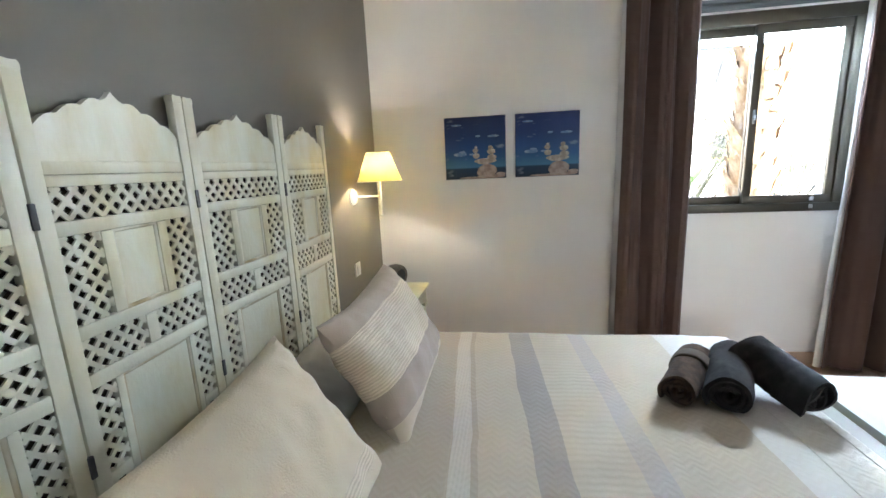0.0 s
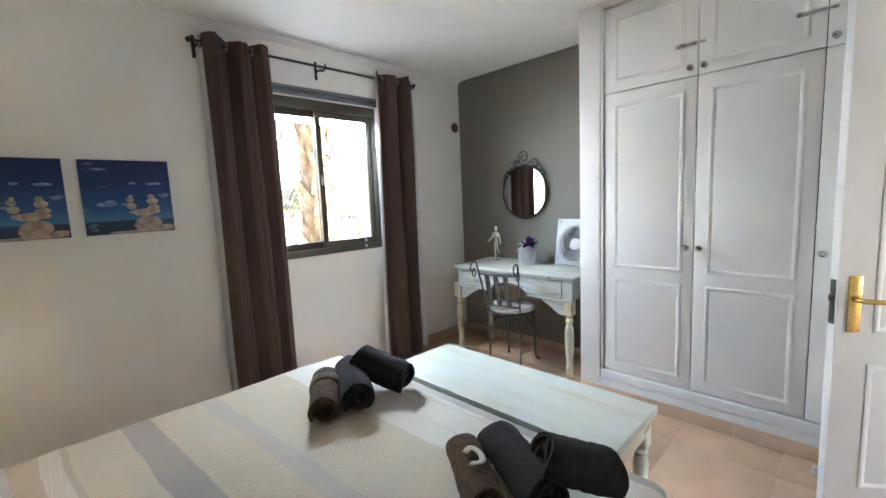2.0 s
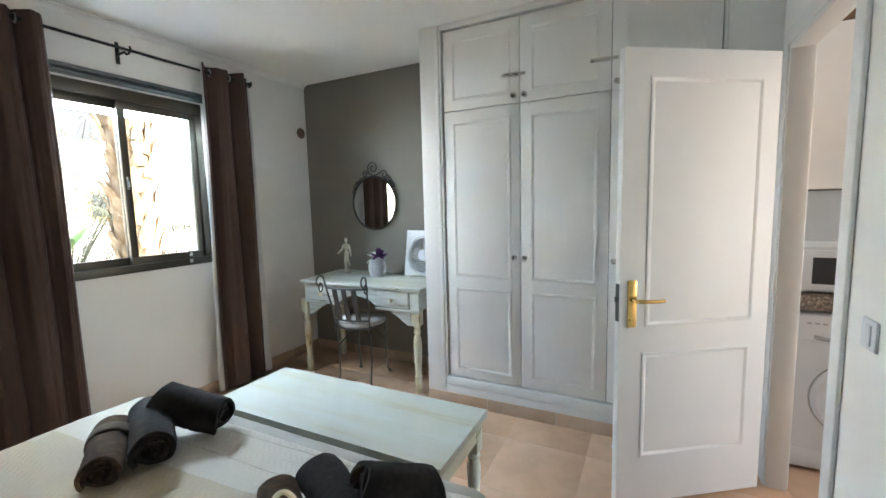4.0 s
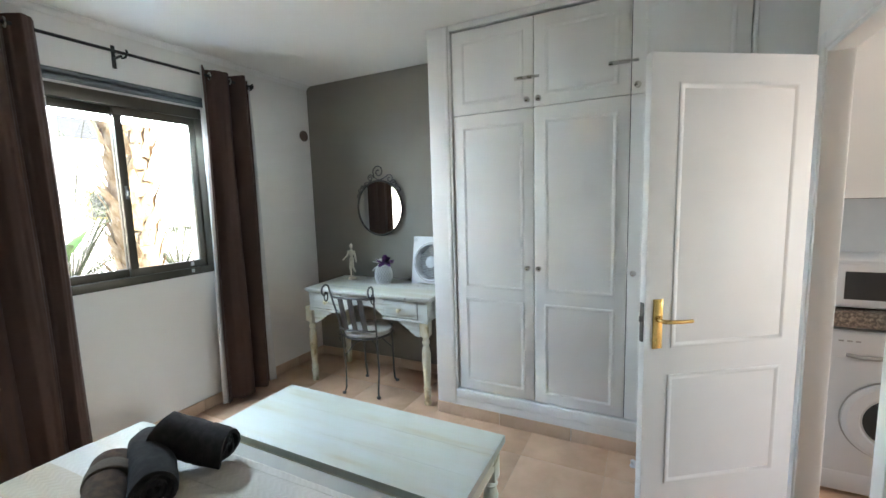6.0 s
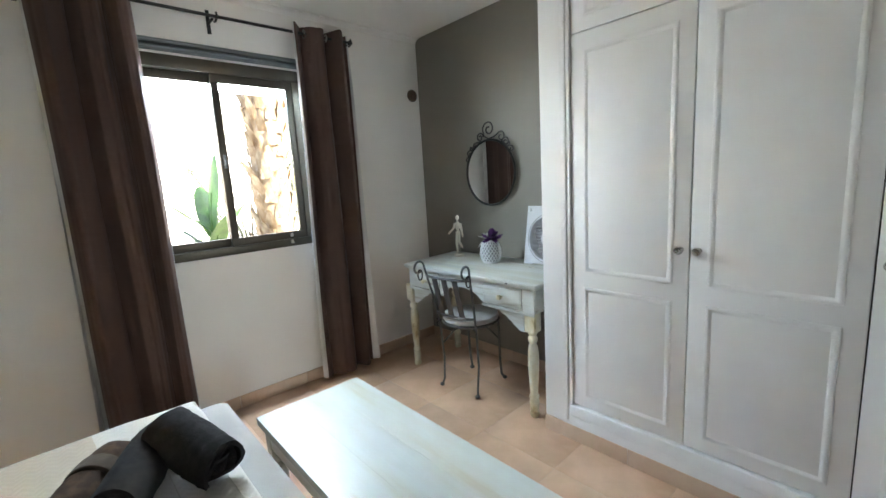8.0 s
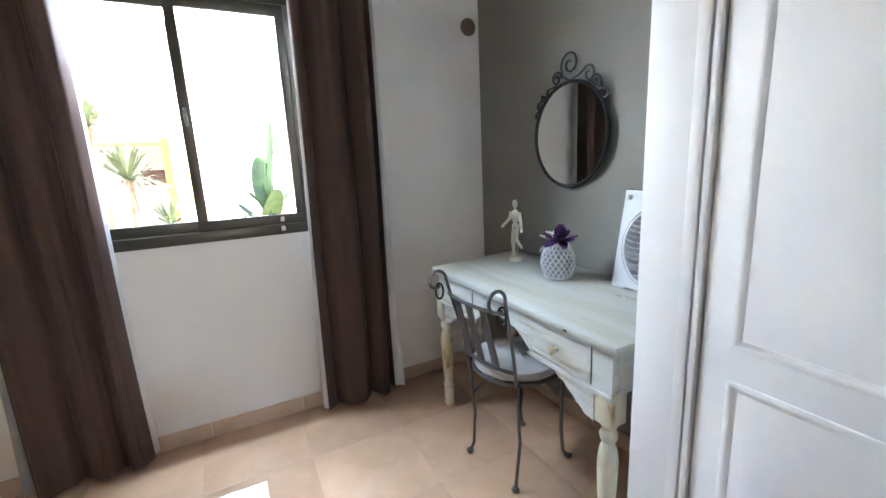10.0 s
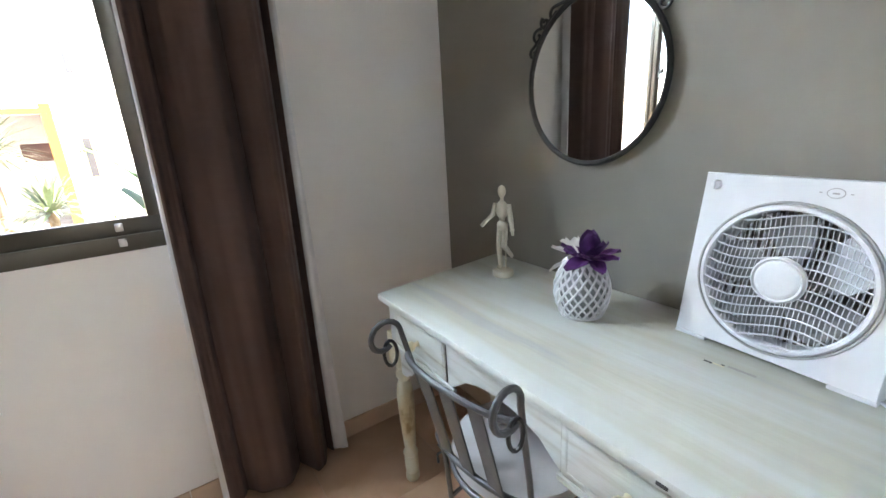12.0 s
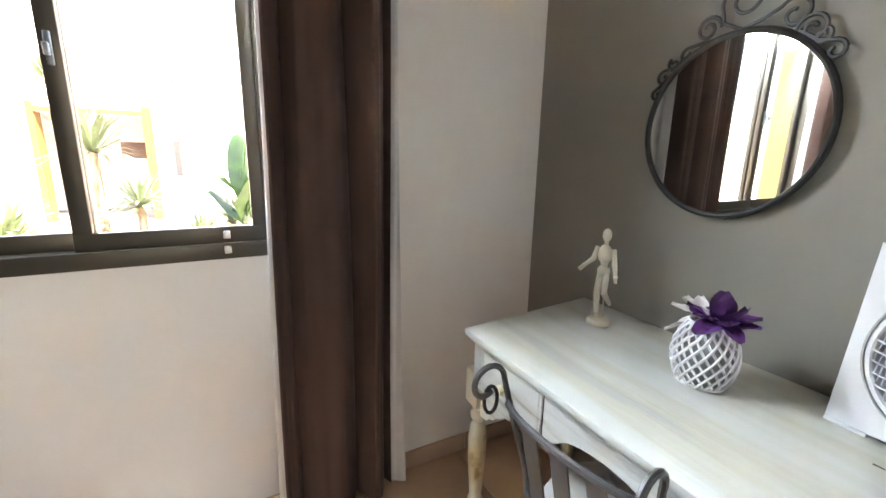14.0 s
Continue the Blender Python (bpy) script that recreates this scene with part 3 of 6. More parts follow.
# door: white panelled leaf standing ajar, with brass furniture
door = thing("door_1", pose(2.424, -0.604, 0.008, 0, 0, 124.5), "white lacquered two-panel interior door standing half open, brass handle", "door", kind="structure")
DW, DH, DT = 0.725, 1.995, 0.038
bm = bmesh.new()
box(bm, 0, DW, -DT / 2, DT / 2, 0, DH, 0.003)
leaf = part("leaf", bm, LACQUER, door)
MOULD = [(0, 0.0), (0.0015, 0.0032), (0.005, 0.0048), (0.010, 0.0050), (0.014, 0.0038), (0.017, 0.0016), (0.021, 0.0012), (0.0225, 0.0)]
for side, sign in ((1, 1), (-1, -1)):
    for x0, x1, z0, z1 in ((0.088, 0.618, 0.222, 0.710), (0.078, 0.608, 0.825, 1.885)):
        bm = bmesh.new()
        ring(bm, x0, x1, z0, z1, MOULD, -DT / 2)
        if sign < 0:
            bmesh.ops.transform(bm, matrix=Matrix.Diagonal((1, -1, 1, 1)), verts=list(bm.verts))
        part("moulding", bm, LACQUER, leaf)
for sign in (1, -1):
    bm = bmesh.new()
    y = sign * (DT / 2 + 0.003)
    box(bm, DW - 0.075, DW - 0.033, min(y - 0.004, y + 0.004), max(y - 0.004, y + 0.004), 0.828, 1.036, 0.003)
    h = part("handle_plate", bm, BRASS, leaf, "polished brass plate")
    bm = bmesh.new()
    pts = [(DW - 0.054, y, 0.952), (DW - 0.054, y + sign * 0.030, 0.952), (DW - 0.060, y + sign * 0.043, 0.952), (DW - 0.085, y + sign * 0.048, 0.951), (DW - 0.13, y + sign * 0.048, 0.949), (DW - 0.175, y + sign * 0.047, 0.950)]
    tube(bm, pts, [0.010, 0.009, 0.009, 0.009, 0.008, 0.0075], 10)
    part("lever", bm, BRASS, h, "polished brass lever")
    bm = bmesh.new()
    for z in (0.836, 1.028):
        for x in (DW - 0.068, DW - 0.040):
            ball(bm, (x, y + sign * 0.004, z), (0.004, 0.002, 0.004), 8)
    part("screw", bm, BRASS, h)
bm = bmesh.new()
box(bm, DW - 0.001, DW + 0.003, -0.012, 0.012, 0.855, 1.02, 0.001)
box(bm, DW, DW + 0.012, -0.006, 0.006, 0.94, 0.965, 0.002)
part("latch", bm, STEELGREY, leaf, "dark steel latch plate")
for z in (0.22, 1.0, 1.78):
    bm = bmesh.new()
    tube(bm, [(-0.006, -0.022, z - 0.045), (-0.006, -0.022, z + 0.045)], 0.007, 10)
    part("hinge", bm, BRASS, leaf, "brass hinge")

bm = bmesh.new()
lathe(bm, [(0.016, 0.0), (0.017, 0.006), (0.011, 0.012), (0.012, 0.026), (0.014, 0.032), (0.009, 0.037), (0.0, 0.038)], 16, pose(2.487, 0.024, 0.0))
solid("door_stop", bm, PLASTIC, "small white floor door stop", "door stop")

# door frame: lining and architraves
trim = thing("door_frame", pose(0, 0, 0), "white painted timber door frame", "door frame", kind="structure")
for x0, x1 in ((DX0, DX0 + 0.028), (DX1 - 0.028, DX1)):
    bm = bmesh.new()
    box(bm, x0, x1, S - 0.078, S + 0.008, 0, DZ - 0.028, 0.002)
    part("jamb", bm, LACQUER, trim)
bm = bmesh.new()
box(bm, DX0, DX1, S - 0.078, S + 0.008, DZ - 0.028, DZ, 0.002)
part("head", bm, LACQUER, trim)
for y0, y1 in ((S + 0.001, S + 0.016), (S - 0.086, S - 0.071)):
    for x0, x1 in ((DX0 - 0.062, DX0 + 0.010), (DX1 - 0.010, DX1 + 0.062)):
        bm = bmesh.new()
        box(bm, x0, x1, y0, y1, 0, DZ + 0.058, 0.005)
        part("architrave", bm, LACQUER, trim)
    bm = bmesh.new()
    box(bm, DX0 + 0.011, DX1 - 0.011, y0, y1, DZ - 0.010, DZ + 0.058, 0.005)
    part("architrave", bm, LACQUER, trim)


# ---- built-in wardrobe ----
ward = thing("wardrobe", facing_west(2.60, 1.27, 0), "white lacquered built-in wardrobe with panelled doors, floor to ceiling", "wardrobe")
WW = 1.27 - S
EDGES = [0.165, 0.678, 1.187, 1.690]
Z0, ZM, Z1 = 0.202, 1.983, 2.482
for name, x0, x1, y0, z0, z1 in (("side_panel", 0, EDGES[0] - 0.02, 0.0, 0, CEIL), ("side_panel", EDGES[-1] + 0.02, WW, 0.0, 0, CEIL), ("plinth", EDGES[0] - 0.018, EDGES[-1] + 0.018, 0.001, 0, 0.125), ("top_panel", EDGES[0] - 0.018, EDGES[-1] + 0.018, 0.001, Z1 + 0.012, CEIL)):
    bm = bmesh.new()
    box(bm, x0, x1, y0, 0.545, z0, z1, 0.003)
    part(name, bm, LACQUER, ward)
# near-black sheet gives the door joints their shade by colour
bm = bmesh.new()
box(bm, EDGES[0] - 0.019, EDGES[-1] + 0.019, 0.035, 0.050, 0.126, Z1 + 0.011)
part("door_gap_shade", bm, GAP, ward, "near-black sheet, shade behind the doors put into its colour")
bm = bmesh.new()
box(bm, EDGES[0] - 0.018, EDGES[0] - 0.003, -0.006, 0.034, 0.152, Z1 + 0.010, 0.003)
box(bm, EDGES[0] - 0.050, EDGES[0] - 0.021, -0.010, 0.001, 0.10, Z1 + 0.040, 0.004)
part("side_trim", bm, LACQUER, ward)
bm = bmesh.new()
box(bm, EDGES[-1] + 0.003, EDGES[-1] + 0.019, -0.006, 0.034, 0.152, Z1 + 0.010, 0.003)
part("side_trim", bm, LACQUER, ward)
bm = bmesh.new()
box(bm, EDGES[0] - 0.018, EDGES[-1] + 0.018, -0.012, 0.034, 0.135, Z0 - 0.005, 0.005)
box(bm, EDGES[0] - 0.050, EDGES[-1] + 0.020, -0.006, 0.000, 0.072, 0.133, 0.002)
part("bottom_trim", bm, LACQUER, ward)


def wardrobe_door(x0, x1, z0, z1, panels):
    bm = bmesh.new()
    box(bm, x0 + 0.002, x1 - 0.002, 0.004, 0.026, z0 + 0.002, z1 - 0.002, 0.003)
    d = part("door", bm, LACQUER, ward)
    for a0, a1 in panels:
        bm = bmesh.new()
        ring(bm, x0 + 0.062, x1 - 0.060, a0, a1, MOULD, 0.004)
        part("moulding", bm, LACQUER, d)
    return d


def knob(parent, x, z, y=0.004):
    bm = bmesh.new()
    lathe(bm, [(0.012, 0.0), (0.010, 0.003), (0.006, 0.006), (0.006, 0.018), (0.013, 0.024), (0.017, 0.032), (0.014, 0.040), (0.004, 0.043)], 16, pose(x, y, z, 90, 0, 0))
    part("knob", bm, CHROME, parent, "round brushed metal knob")


for i in range(3):
    x0, x1 = EDGES[i], EDGES[i + 1]
    low = wardrobe_door(x0, x1, Z0, ZM, ((Z0 + 0.056, 0.830), (0.902, ZM - 0.072)))
    up = wardrobe_door(x0, x1, ZM, Z1, ((ZM + 0.058, Z1 - 0.066),))
    kx = x1 - 0.032 if i == 0 else x0 + 0.032
    knob(low, kx, 1.047)
    knob(up, kx, ZM + 0.04)
    if i < 2:
        bm = bmesh.new()
        box(bm, x1 - 0.110, x1 - 0.006, -0.010, 0.005, 2.140, 2.160, 0.003)
        box(bm, x1 + 0.006, x1 + 0.034, -0.010, 0.005, 2.143, 2.157, 0.003)
        tube(bm, [(x1 - 0.09, -0.012, 2.150), (x1 + 0.03, -0.012, 2.150)], 0.005, 8)
        part("bolt", bm, CHROME, up, "small steel slide bolt")

# ---- desk ----
DESK = 0.803
desk = thing("desk", facing_west(E_, 2.50, 0), "distressed white painted wooden desk with turned legs and drawers", "desk")
LX = 1.195
bm = bmesh.new()
box(bm, 0, LX, -0.577, -0.004, DESK - 0.024, DESK, 0.006)
box(bm, 0.012, LX - 0.012, -0.565, -0.008, DESK - 0.036, DESK - 0.022, 0.005)
# the free end runs slightly out of square
for v in bm.verts:
    if v.co.x < 0.1:
        v.co.x += 0.060 * min(1.0, -v.co.y / 0.577)
part("desktop", bm, DESKPAINT, desk)
bm = bmesh.new()
z0, z1 = DESK - 0.175, DESK - 0.036
F = -0.548
box(bm, 0.053, LX - 0.053, -0.040, -0.020, z0 + 0.02, z1)
part("back_rail", bm, DESKPAINT, desk)
for x0, x1 in ((0.03, 0.052), (LX - 0.052, LX - 0.03)):
    bm = bmesh.new()
    box(bm, x0, x1, F + 0.021, -0.02, z0, z1, 0.002)
    if x0 < 0.1:
        for v in bm.verts:
            v.co.x += 0.052 * min(1.0, -v.co.y / 0.577)
    part("side_rail", bm, DESKFRONT, desk)
bm = bmesh.new()
# the front: two deep ends joined by an arched middle
arch = [(0.080, z1), (0.080, z0), (0.42, z0)]
for i in range(0, 9):
    f = i / 8
    arch.append((0.42 + 0.03 + 0.33 * f, z0 + 0.02 + 0.055 * math.sin(math.pi * f) ** 0.6))
arch += [(0.81, z0), (LX - 0.032, z0), (LX - 0.032, z1)]
prism(bm, arch, 0.020, Matrix.Translation((0, F, 0)))
box(bm, 0.077, 0.44, F - 0.006, F + 0.006, z0 - 0.012, z0 + 0.004, 0.003)
box(bm, 0.79, LX - 0.028, F - 0.006, F + 0.006, z0 - 0.012, z0 + 0.004, 0.003)
part("apron", bm, DESKFRONT, desk)
for x0, x1 in ((0.125, 0.405), (0.80, 1.085)):
    bm = bmesh.new()
    box(bm, x0, x1, F - 0.005, F + 0.004, z0 + 0.012, z1 - 0.004, 0.002)
    ring(bm, x0 + 0.010, x1 - 0.010, z0 + 0.020, z1 - 0.012, [(0, 0.0), (0.001, 0.0014), (0.004, 0.0014), (0.006, 0.0)], F - 0.005)
    dr = part("drawer", bm, DESKFRONT, desk)
    # no gap is cut: this black plate paints its shade round the drawer
    bm = bmesh.new()
    box(bm, x0 - 0.0025, x1 + 0.0025, F - 0.0012, F + 0.003, z0 + 0.0095, z1 - 0.0015)
    part("drawer_gap_shade", bm, GAP, desk, "near-black plate, painted shade of the gap round the drawer")
    bm = bmesh.new()
    lathe(bm, [(0.009, 0), (0.007, 0.004), (0.007, 0.012), (0.014, 0.018), (0.016, 0.026), (0.011, 0.034), (0.002, 0.036)], 14, pose((x0 + x1) / 2, F - 0.005, (z0 + z1) / 2, 90, 0, 0))
    part("knob", bm, CREAMPAINT, dr, "worn cream wooden knob")
    bm = bmesh.new()
    box(bm, (x0 + x1) / 2 + 0.052, (x0 + x1) / 2 + 0.070, F - 0.031, F - 0.028, DESK - 0.017, DESK - 0.011, 0.0008)
    part("chip", bm, GAP, dr, "dark chip in the paint") if x0 > 0.5 else bm.free()
LEG = [(0.022, 0.0), (0.027, 0.010), (0.027, 0.026), (0.021, 0.036), (0.025, 0.046), (0.027, 0.10), (0.021, 0.112), (0.029, 0.122), (0.028, 0.130), (0.021, 0.142), (0.025, 0.20), (0.030, 0.29), (0.032, 0.38), (0.026, 0.425), (0.018, 0.445), (0.026, 0.458), (0.028, 0.475), (0.020, 0.492), (0.026, 0.505), (0.029, 0.52)]
for x in (0.036, LX - 0.075):
    for y in (F + 0.045, -0.07):
        bm = bmesh.new()
        x += 0.012 if x < 0.05 and y < -0.3 else 0.0
        lathe(bm, LEG, 18, Matrix.Translation((x, y, 0)))
        box(bm, x - 0.034, x + 0.034, y - 0.034, y + 0.034, 0.515, z0 + 0.01, 0.004)
        part("leg", bm, WORNLEG, desk)
BRACKET = [(0, 0), (0.17, 0), (0.165, -0.022), (0.145, -0.030), (0.125, -0.034), (0.105, -0.052), (0.085, -0.060), (0.07, -0.078), (0.05, -0.085), (0.035, -0.10), (0.0, -0.105)]
for x, s in ((0.115, 1), (LX - 0.105, -1)):
    bm = bmesh.new()
    prism(bm, [(x + s * u, z0 - 0.010 + v) for u, v in BRACKET], 0.018, Matrix.Translation((0, F + 0.008, 0)))
    part("corner_bracket", bm, DESKFRONT, desk, "scalloped corner bracket")

for x0, x1, y0, y1, mat in ((0.893, 0.910, -0.216, -0.211, GAP), (0.908, 0.932, -0.214, -0.209, CREAMPAINT), (0.924, 0.930, -0.2075, -0.203, GAP), (0.935, 0.985, -0.206, -0.199, SHEET)):
    bm = bmesh.new()
    box(bm, x0, x1, y0, y1, DESK - 0.001, DESK + 0.0004)
    part("scratch", bm, mat, desk, "worn scratch in the paint")

# ---- iron chair at the desk ----
chair = thing("desk_chair", pose(2.712, 1.925, 0, 0, 0, -84), "grey wrought iron chair with scrolled back and pale round cushion", "chair")
SEAT = 0.458
bm = bmesh.new()
tube(bm, [(0.185 * math.cos(a), 0.185 * math.sin(a), SEAT) for a in (2 * math.pi * i / 36 for i in range(36))], 0.008, 8, True)
for i in range(-3, 4):
    u = i * 0.048
    v = math.sqrt(0.185 ** 2 - u * u)
    box(bm, u - 0.011, u + 0.011, -v, v, SEAT - 0.004, SEAT + 0.001)
part("seat_frame", bm, STEELGREY, chair)
for sx in (-1, 1):
    # rear leg runs on up into the back and curls over in a scroll
    bm = bmesh.new()
    pts = [(sx * 0.150, -0.155, 0.010), (sx * 0.140, -0.140, 0.05), (sx * 0.145, -0.125, 0.20), (sx * 0.150, -0.140, 0.43), (sx * 0.158, -0.165, 0.595), (sx * 0.175, -0.205, 0.750), (sx * 0.182, -0.222, 0.826)]
    for i in range(17):
        f = i / 16
        r, ang = 0.042 - 0.010 * f * f, radians(300 * f)
        pts.append((sx * (0.184 + 0.012 * f), -0.224 - 0.042 + r * math.cos(ang), 0.838 + r * math.sin(ang)))
    tube(bm, pts, 0.0070, 8)
    ball(bm, (sx * 0.150, -0.157, 0.012), (0.017, 0.017, 0.012), 10)
    part("rear_leg", bm, STEELGREY, chair)
    bm = bmesh.new()
    tube(bm, [(sx * 0.196 + 0.004 * math.cos(a), -0.252 + 0.016 * math.cos(a), 0.788 + 0.034 * math.sin(a)) for a in (2 * math.pi * i / 16 for i in range(16))], 0.0045, 6, True)
    part("ring", bm, IRON, chair)
    bm = bmesh.new()
    tube(bm, [(sx * 0.140, 0.165, 0.010), (sx * 0.128, 0.150, 0.04), (sx * 0.130, 0.135, 0.15), (sx * 0.132, 0.132, 0.35), (sx * 0.128, 0.128, SEAT - 0.004)], 0.0085, 8)
    ball(bm, (sx * 0.142, 0.167, 0.012), (0.017, 0.017, 0.012), 10)
    part("front_leg", bm, STEELGREY, chair)
    bm = bmesh.new()
    tube(bm, [(sx * 0.144, -0.126, 0.30), (sx * 0.09, -0.06, 0.385), (0, 0, 0.41), (-sx * 0.07, 0.07, 0.395), (-sx * 0.13, 0.132, 0.30)], 0.006, 8)
    part("brace", bm, STEELGREY, chair)
bm = bmesh.new()
tube(bm, [(0.176 * math.sin(a), -0.213 - 0.042 * (math.cos(a) - 0.07), 0.782) for a in (-1.5 + 3.0 * i / 14 for i in range(15))], 0.008, 8)
part("top_rail", bm, STEELGREY, chair)
bm = bmesh.new()
tube(bm, [(0.160 * math.sin(a), -0.145 - 0.045 * math.cos(a), 0.525) for a in (-1.45 + 2.9 * i / 14 for i in range(15))], 0.008, 8)
part("lower_rail", bm, STEELGREY, chair)
for k, u in enumerate((-0.082, 0.0, 0.082)):
    bm = bmesh.new()
    yb = -0.145 - 0.045 * math.cos(math.asin(u / 0.160))
    yt = -0.213 - 0.042 * (math.cos(math.asin(u / 0.176)) - 0.07)
    box(bm, u - 0.0215, u + 0.0215, -0.0025, 0.0025, 0.0, 0.262, 0.001)
    tilt = math.degrees(math.atan2(yb - yt, 0.268))
    bmesh.ops.transform(bm, matrix=pose(0, yb, 0.523, tilt, 0, 0), verts=list(bm.verts))
    part("slat", bm, STEELGREY, chair)
bm = bmesh.new()
lathe(bm, [(0.0, SEAT + 0.003), (0.165, SEAT + 0.003), (0.182, SEAT + 0.012), (0.186, SEAT + 0.026), (0.180, SEAT + 0.042), (0.155, SEAT + 0.050), (0.08, SEAT + 0.052), (0.0, SEAT + 0.050)], 32)
cushion = part("cushion", bm, CUSHION, chair, "pale grey round seat cushion")
for sx in (-1, 1):
    bm = bmesh.new()
    ball(bm, (sx * 0.150, -0.138, SEAT + 0.004), (0.014, 0.010, 0.008), 8)
    tube(bm, [(sx * 0.150, -0.146, SEAT + 0.004), (sx * 0.165, -0.156, SEAT - 0.012), (sx * 0.160, -0.158, SEAT - 0.035)], 0.004, 6)
    tube(bm, [(sx * 0.150, -0.146, SEAT + 0.004), (sx * 0.172, -0.146, SEAT + 0.012)], 0.004, 6)
    part("tie", bm, DARKPLASTIC, cushion, "dark cloth tie")

# ---- wall mirror ----
mir = thing("wall_mirror", facing_west(E_ - 0.007, 2.066, 1.414, -1.5), "round wall mirror in black wrought iron frame with scrolls", "mirror")
bm = bmesh.new()
R = 0.232
lathe(bm, [(0.0, 0.010), (R, 0.010), (R, 0.014), (0.0, 0.0142)], 64, pose(0, 0, 0, 90, 0, 0))
part("mirror_glass", bm, MIRROR, mir, "clear silvered glass", smooth=True)
bm = bmesh.new()
tube(bm, [(R * math.cos(a), -0.014, R * math.sin(a)) for a in (2 * math.pi * i / 64 for i in range(64))], 0.0085, 8, True)
part("frame", bm, IRON, mir)


def scroll(pts):
    bm = bmesh.new()
    tube(bm, pts, 0.0050, 6)
    part("scroll", bm, IRON, mir)


Y = -0.012
scroll(spiral(0.0, R + 0.075, 0.012, 0.056, 60, 60 + 480, 30, Y) + [(-0.045, Y, R + 0.03), (0.0, Y, R + 0.006), (0.05, Y, R + 0.018), (0.085, Y, R + 0.035)] + list(reversed(spiral(0.115, R + 0.012, 0.010, 0.038, -280, 130, 20, Y))))
for s in (1, -1):
    scroll([(s * x, y, z) for x, y, z in spiral(0.155 if s > 0 else 0.085, R - 0.028 if s > 0 else R + 0.025, 0.008, 0.034, 20, 380 + 160, 24, Y)])
    scroll([(s * x, y, z) for x, y, z in [(0.13, Y, 0.205), (0.17, Y, 0.178), (0.20, Y, 0.172)] + list(reversed(spiral(0.203, 0.150, 0.006, 0.022, -250, 90, 14, Y)))])
    scroll([(s * x, y, z) for x, y, z in spiral(0.175, 0.185, 0.005, 0.018, 0, 420, 16, Y)])
scroll([(-x, y, z) for x, y, z in [(0.06, Y, 0.228), (0.10, Y, 0.226), (0.13, Y, 0.222)] + list(reversed(spiral(0.135, 0.200, 0.006, 0.022, -250, 90, 14, Y)))])
scroll([(-x, y, z) for x, y, z in [(0.190, Y, 0.150), (0.215, Y, 0.128)] + list(reversed(spiral(0.222, 0.105, 0.005, 0.016, -250, 60, 12, Y)))])

# ---- box fan on the desk ----
fan = thing("box_fan", pose(3.012, 1.535, DESK + 0.002, 0, 0, -90 - 5) @ pose(0, 0, 0, -9, 0, 0), "white plastic box fan leaning back on the desk", "fan")
FW, FH, FD = 0.36, 0.375, 0.095
bm = bmesh.new()
cx, cz, FR = 0.0, 0.175, 0.150
# front face: square outline with a round hole, then sides
seg = 48
outer, inner = [], []
sq = []
for i in range(seg):
    a = 2 * math.pi * i / seg
    c, s = math.cos(a), math.sin(a)
    k = 1 / max(abs(c), abs(s))
    sq.append((c * k, s * k))
for yy, rr in ((0.0, FR), (0.012, FR - 0.006), (FD - 0.01, FR - 0.006), (FD, FR)):
    inner.append([bm.verts.new((cx + rr * math.cos(2 * math.pi * i / seg), yy, cz + rr * math.sin(2 * math.pi * i / seg))) for i in range(seg)])
for yy, sc in ((0.006, 1.0), (0.0, 0.985)):
    outer.append([bm.verts.new((x * FW / 2 * sc, yy, FH / 2 + 0.004 + z * FH / 2 * sc)) for x, z in sq])
back = [bm.verts.new((x * FW / 2, FD, FH / 2 + 0.004 + z * FH / 2)) for x, z in sq]
for ra, rb in ((inner[0], outer[1]), (outer[1], outer[0]), (outer[0], back), (back, inner[3]), (inner[0], inner[1]), (inner[1], inner[2]), (inner[2], inner[3])):
    for i in range(seg):
        j = (i + 1) % seg
        bm.faces.new((ra[i], ra[j], rb[j], rb[i]))
part("housing", bm, PLASTIC, fan)
for s in (-1, 1):
    bm = bmesh.new()
    box(bm, s * 0.145 - 0.035, s * 0.145 + 0.035, 0.0, FD, -0.010, 0.006, 0.003)
    part("foot", bm, PLASTIC, fan)
bm = bmesh.new()
tube(bm, [(cx + (FR + 0.004) * math.cos(2 * math.pi * i / 56), -0.001, cz + (FR + 0.004) * math.sin(2 * math.pi * i / 56)) for i in range(56)], 0.003, 6, True)
part("ring", bm, GREYPLASTIC, fan, "grey ring round the grille")
bm = bmesh.new()
tube(bm, [(cx + (FR - 0.006) * math.cos(2 * math.pi * i / 56), -0.003, cz + (FR - 0.006) * math.sin(2 * math.pi * i / 56)) for i in range(56)], 0.006, 6, True)
for i in range(-17, 18):
    u = i * 0.0083
    pts = []
    for k in range(17):
        w = -FR + 2 * FR * k / 16
        x = u + 0.006 * math.sin(w * 20)
        if x * x + w * w < (FR - 0.006) ** 2:
            pts.append((cx + x, 0.0015, cz + w))
    if len(pts) > 2:
        tube(bm, pts, 0.0010, 4)
for k in range(-7, 8):
    pts = []
    for i in range(33):
        u = -FR + 2 * FR * i / 32
        w = k * 0.0205 + 0.013 * math.sin(u * 24 + 0.5)
        if u * u + w * w < (FR - 0.005) ** 2:
            pts.append((cx + u, -0.003, cz + w))
    if len(pts) > 2:
        tube(bm, pts, 0.0017, 5)
grille = part("grille", bm, PLASTIC, fan, "white plastic grille")
bm = bmesh.new()
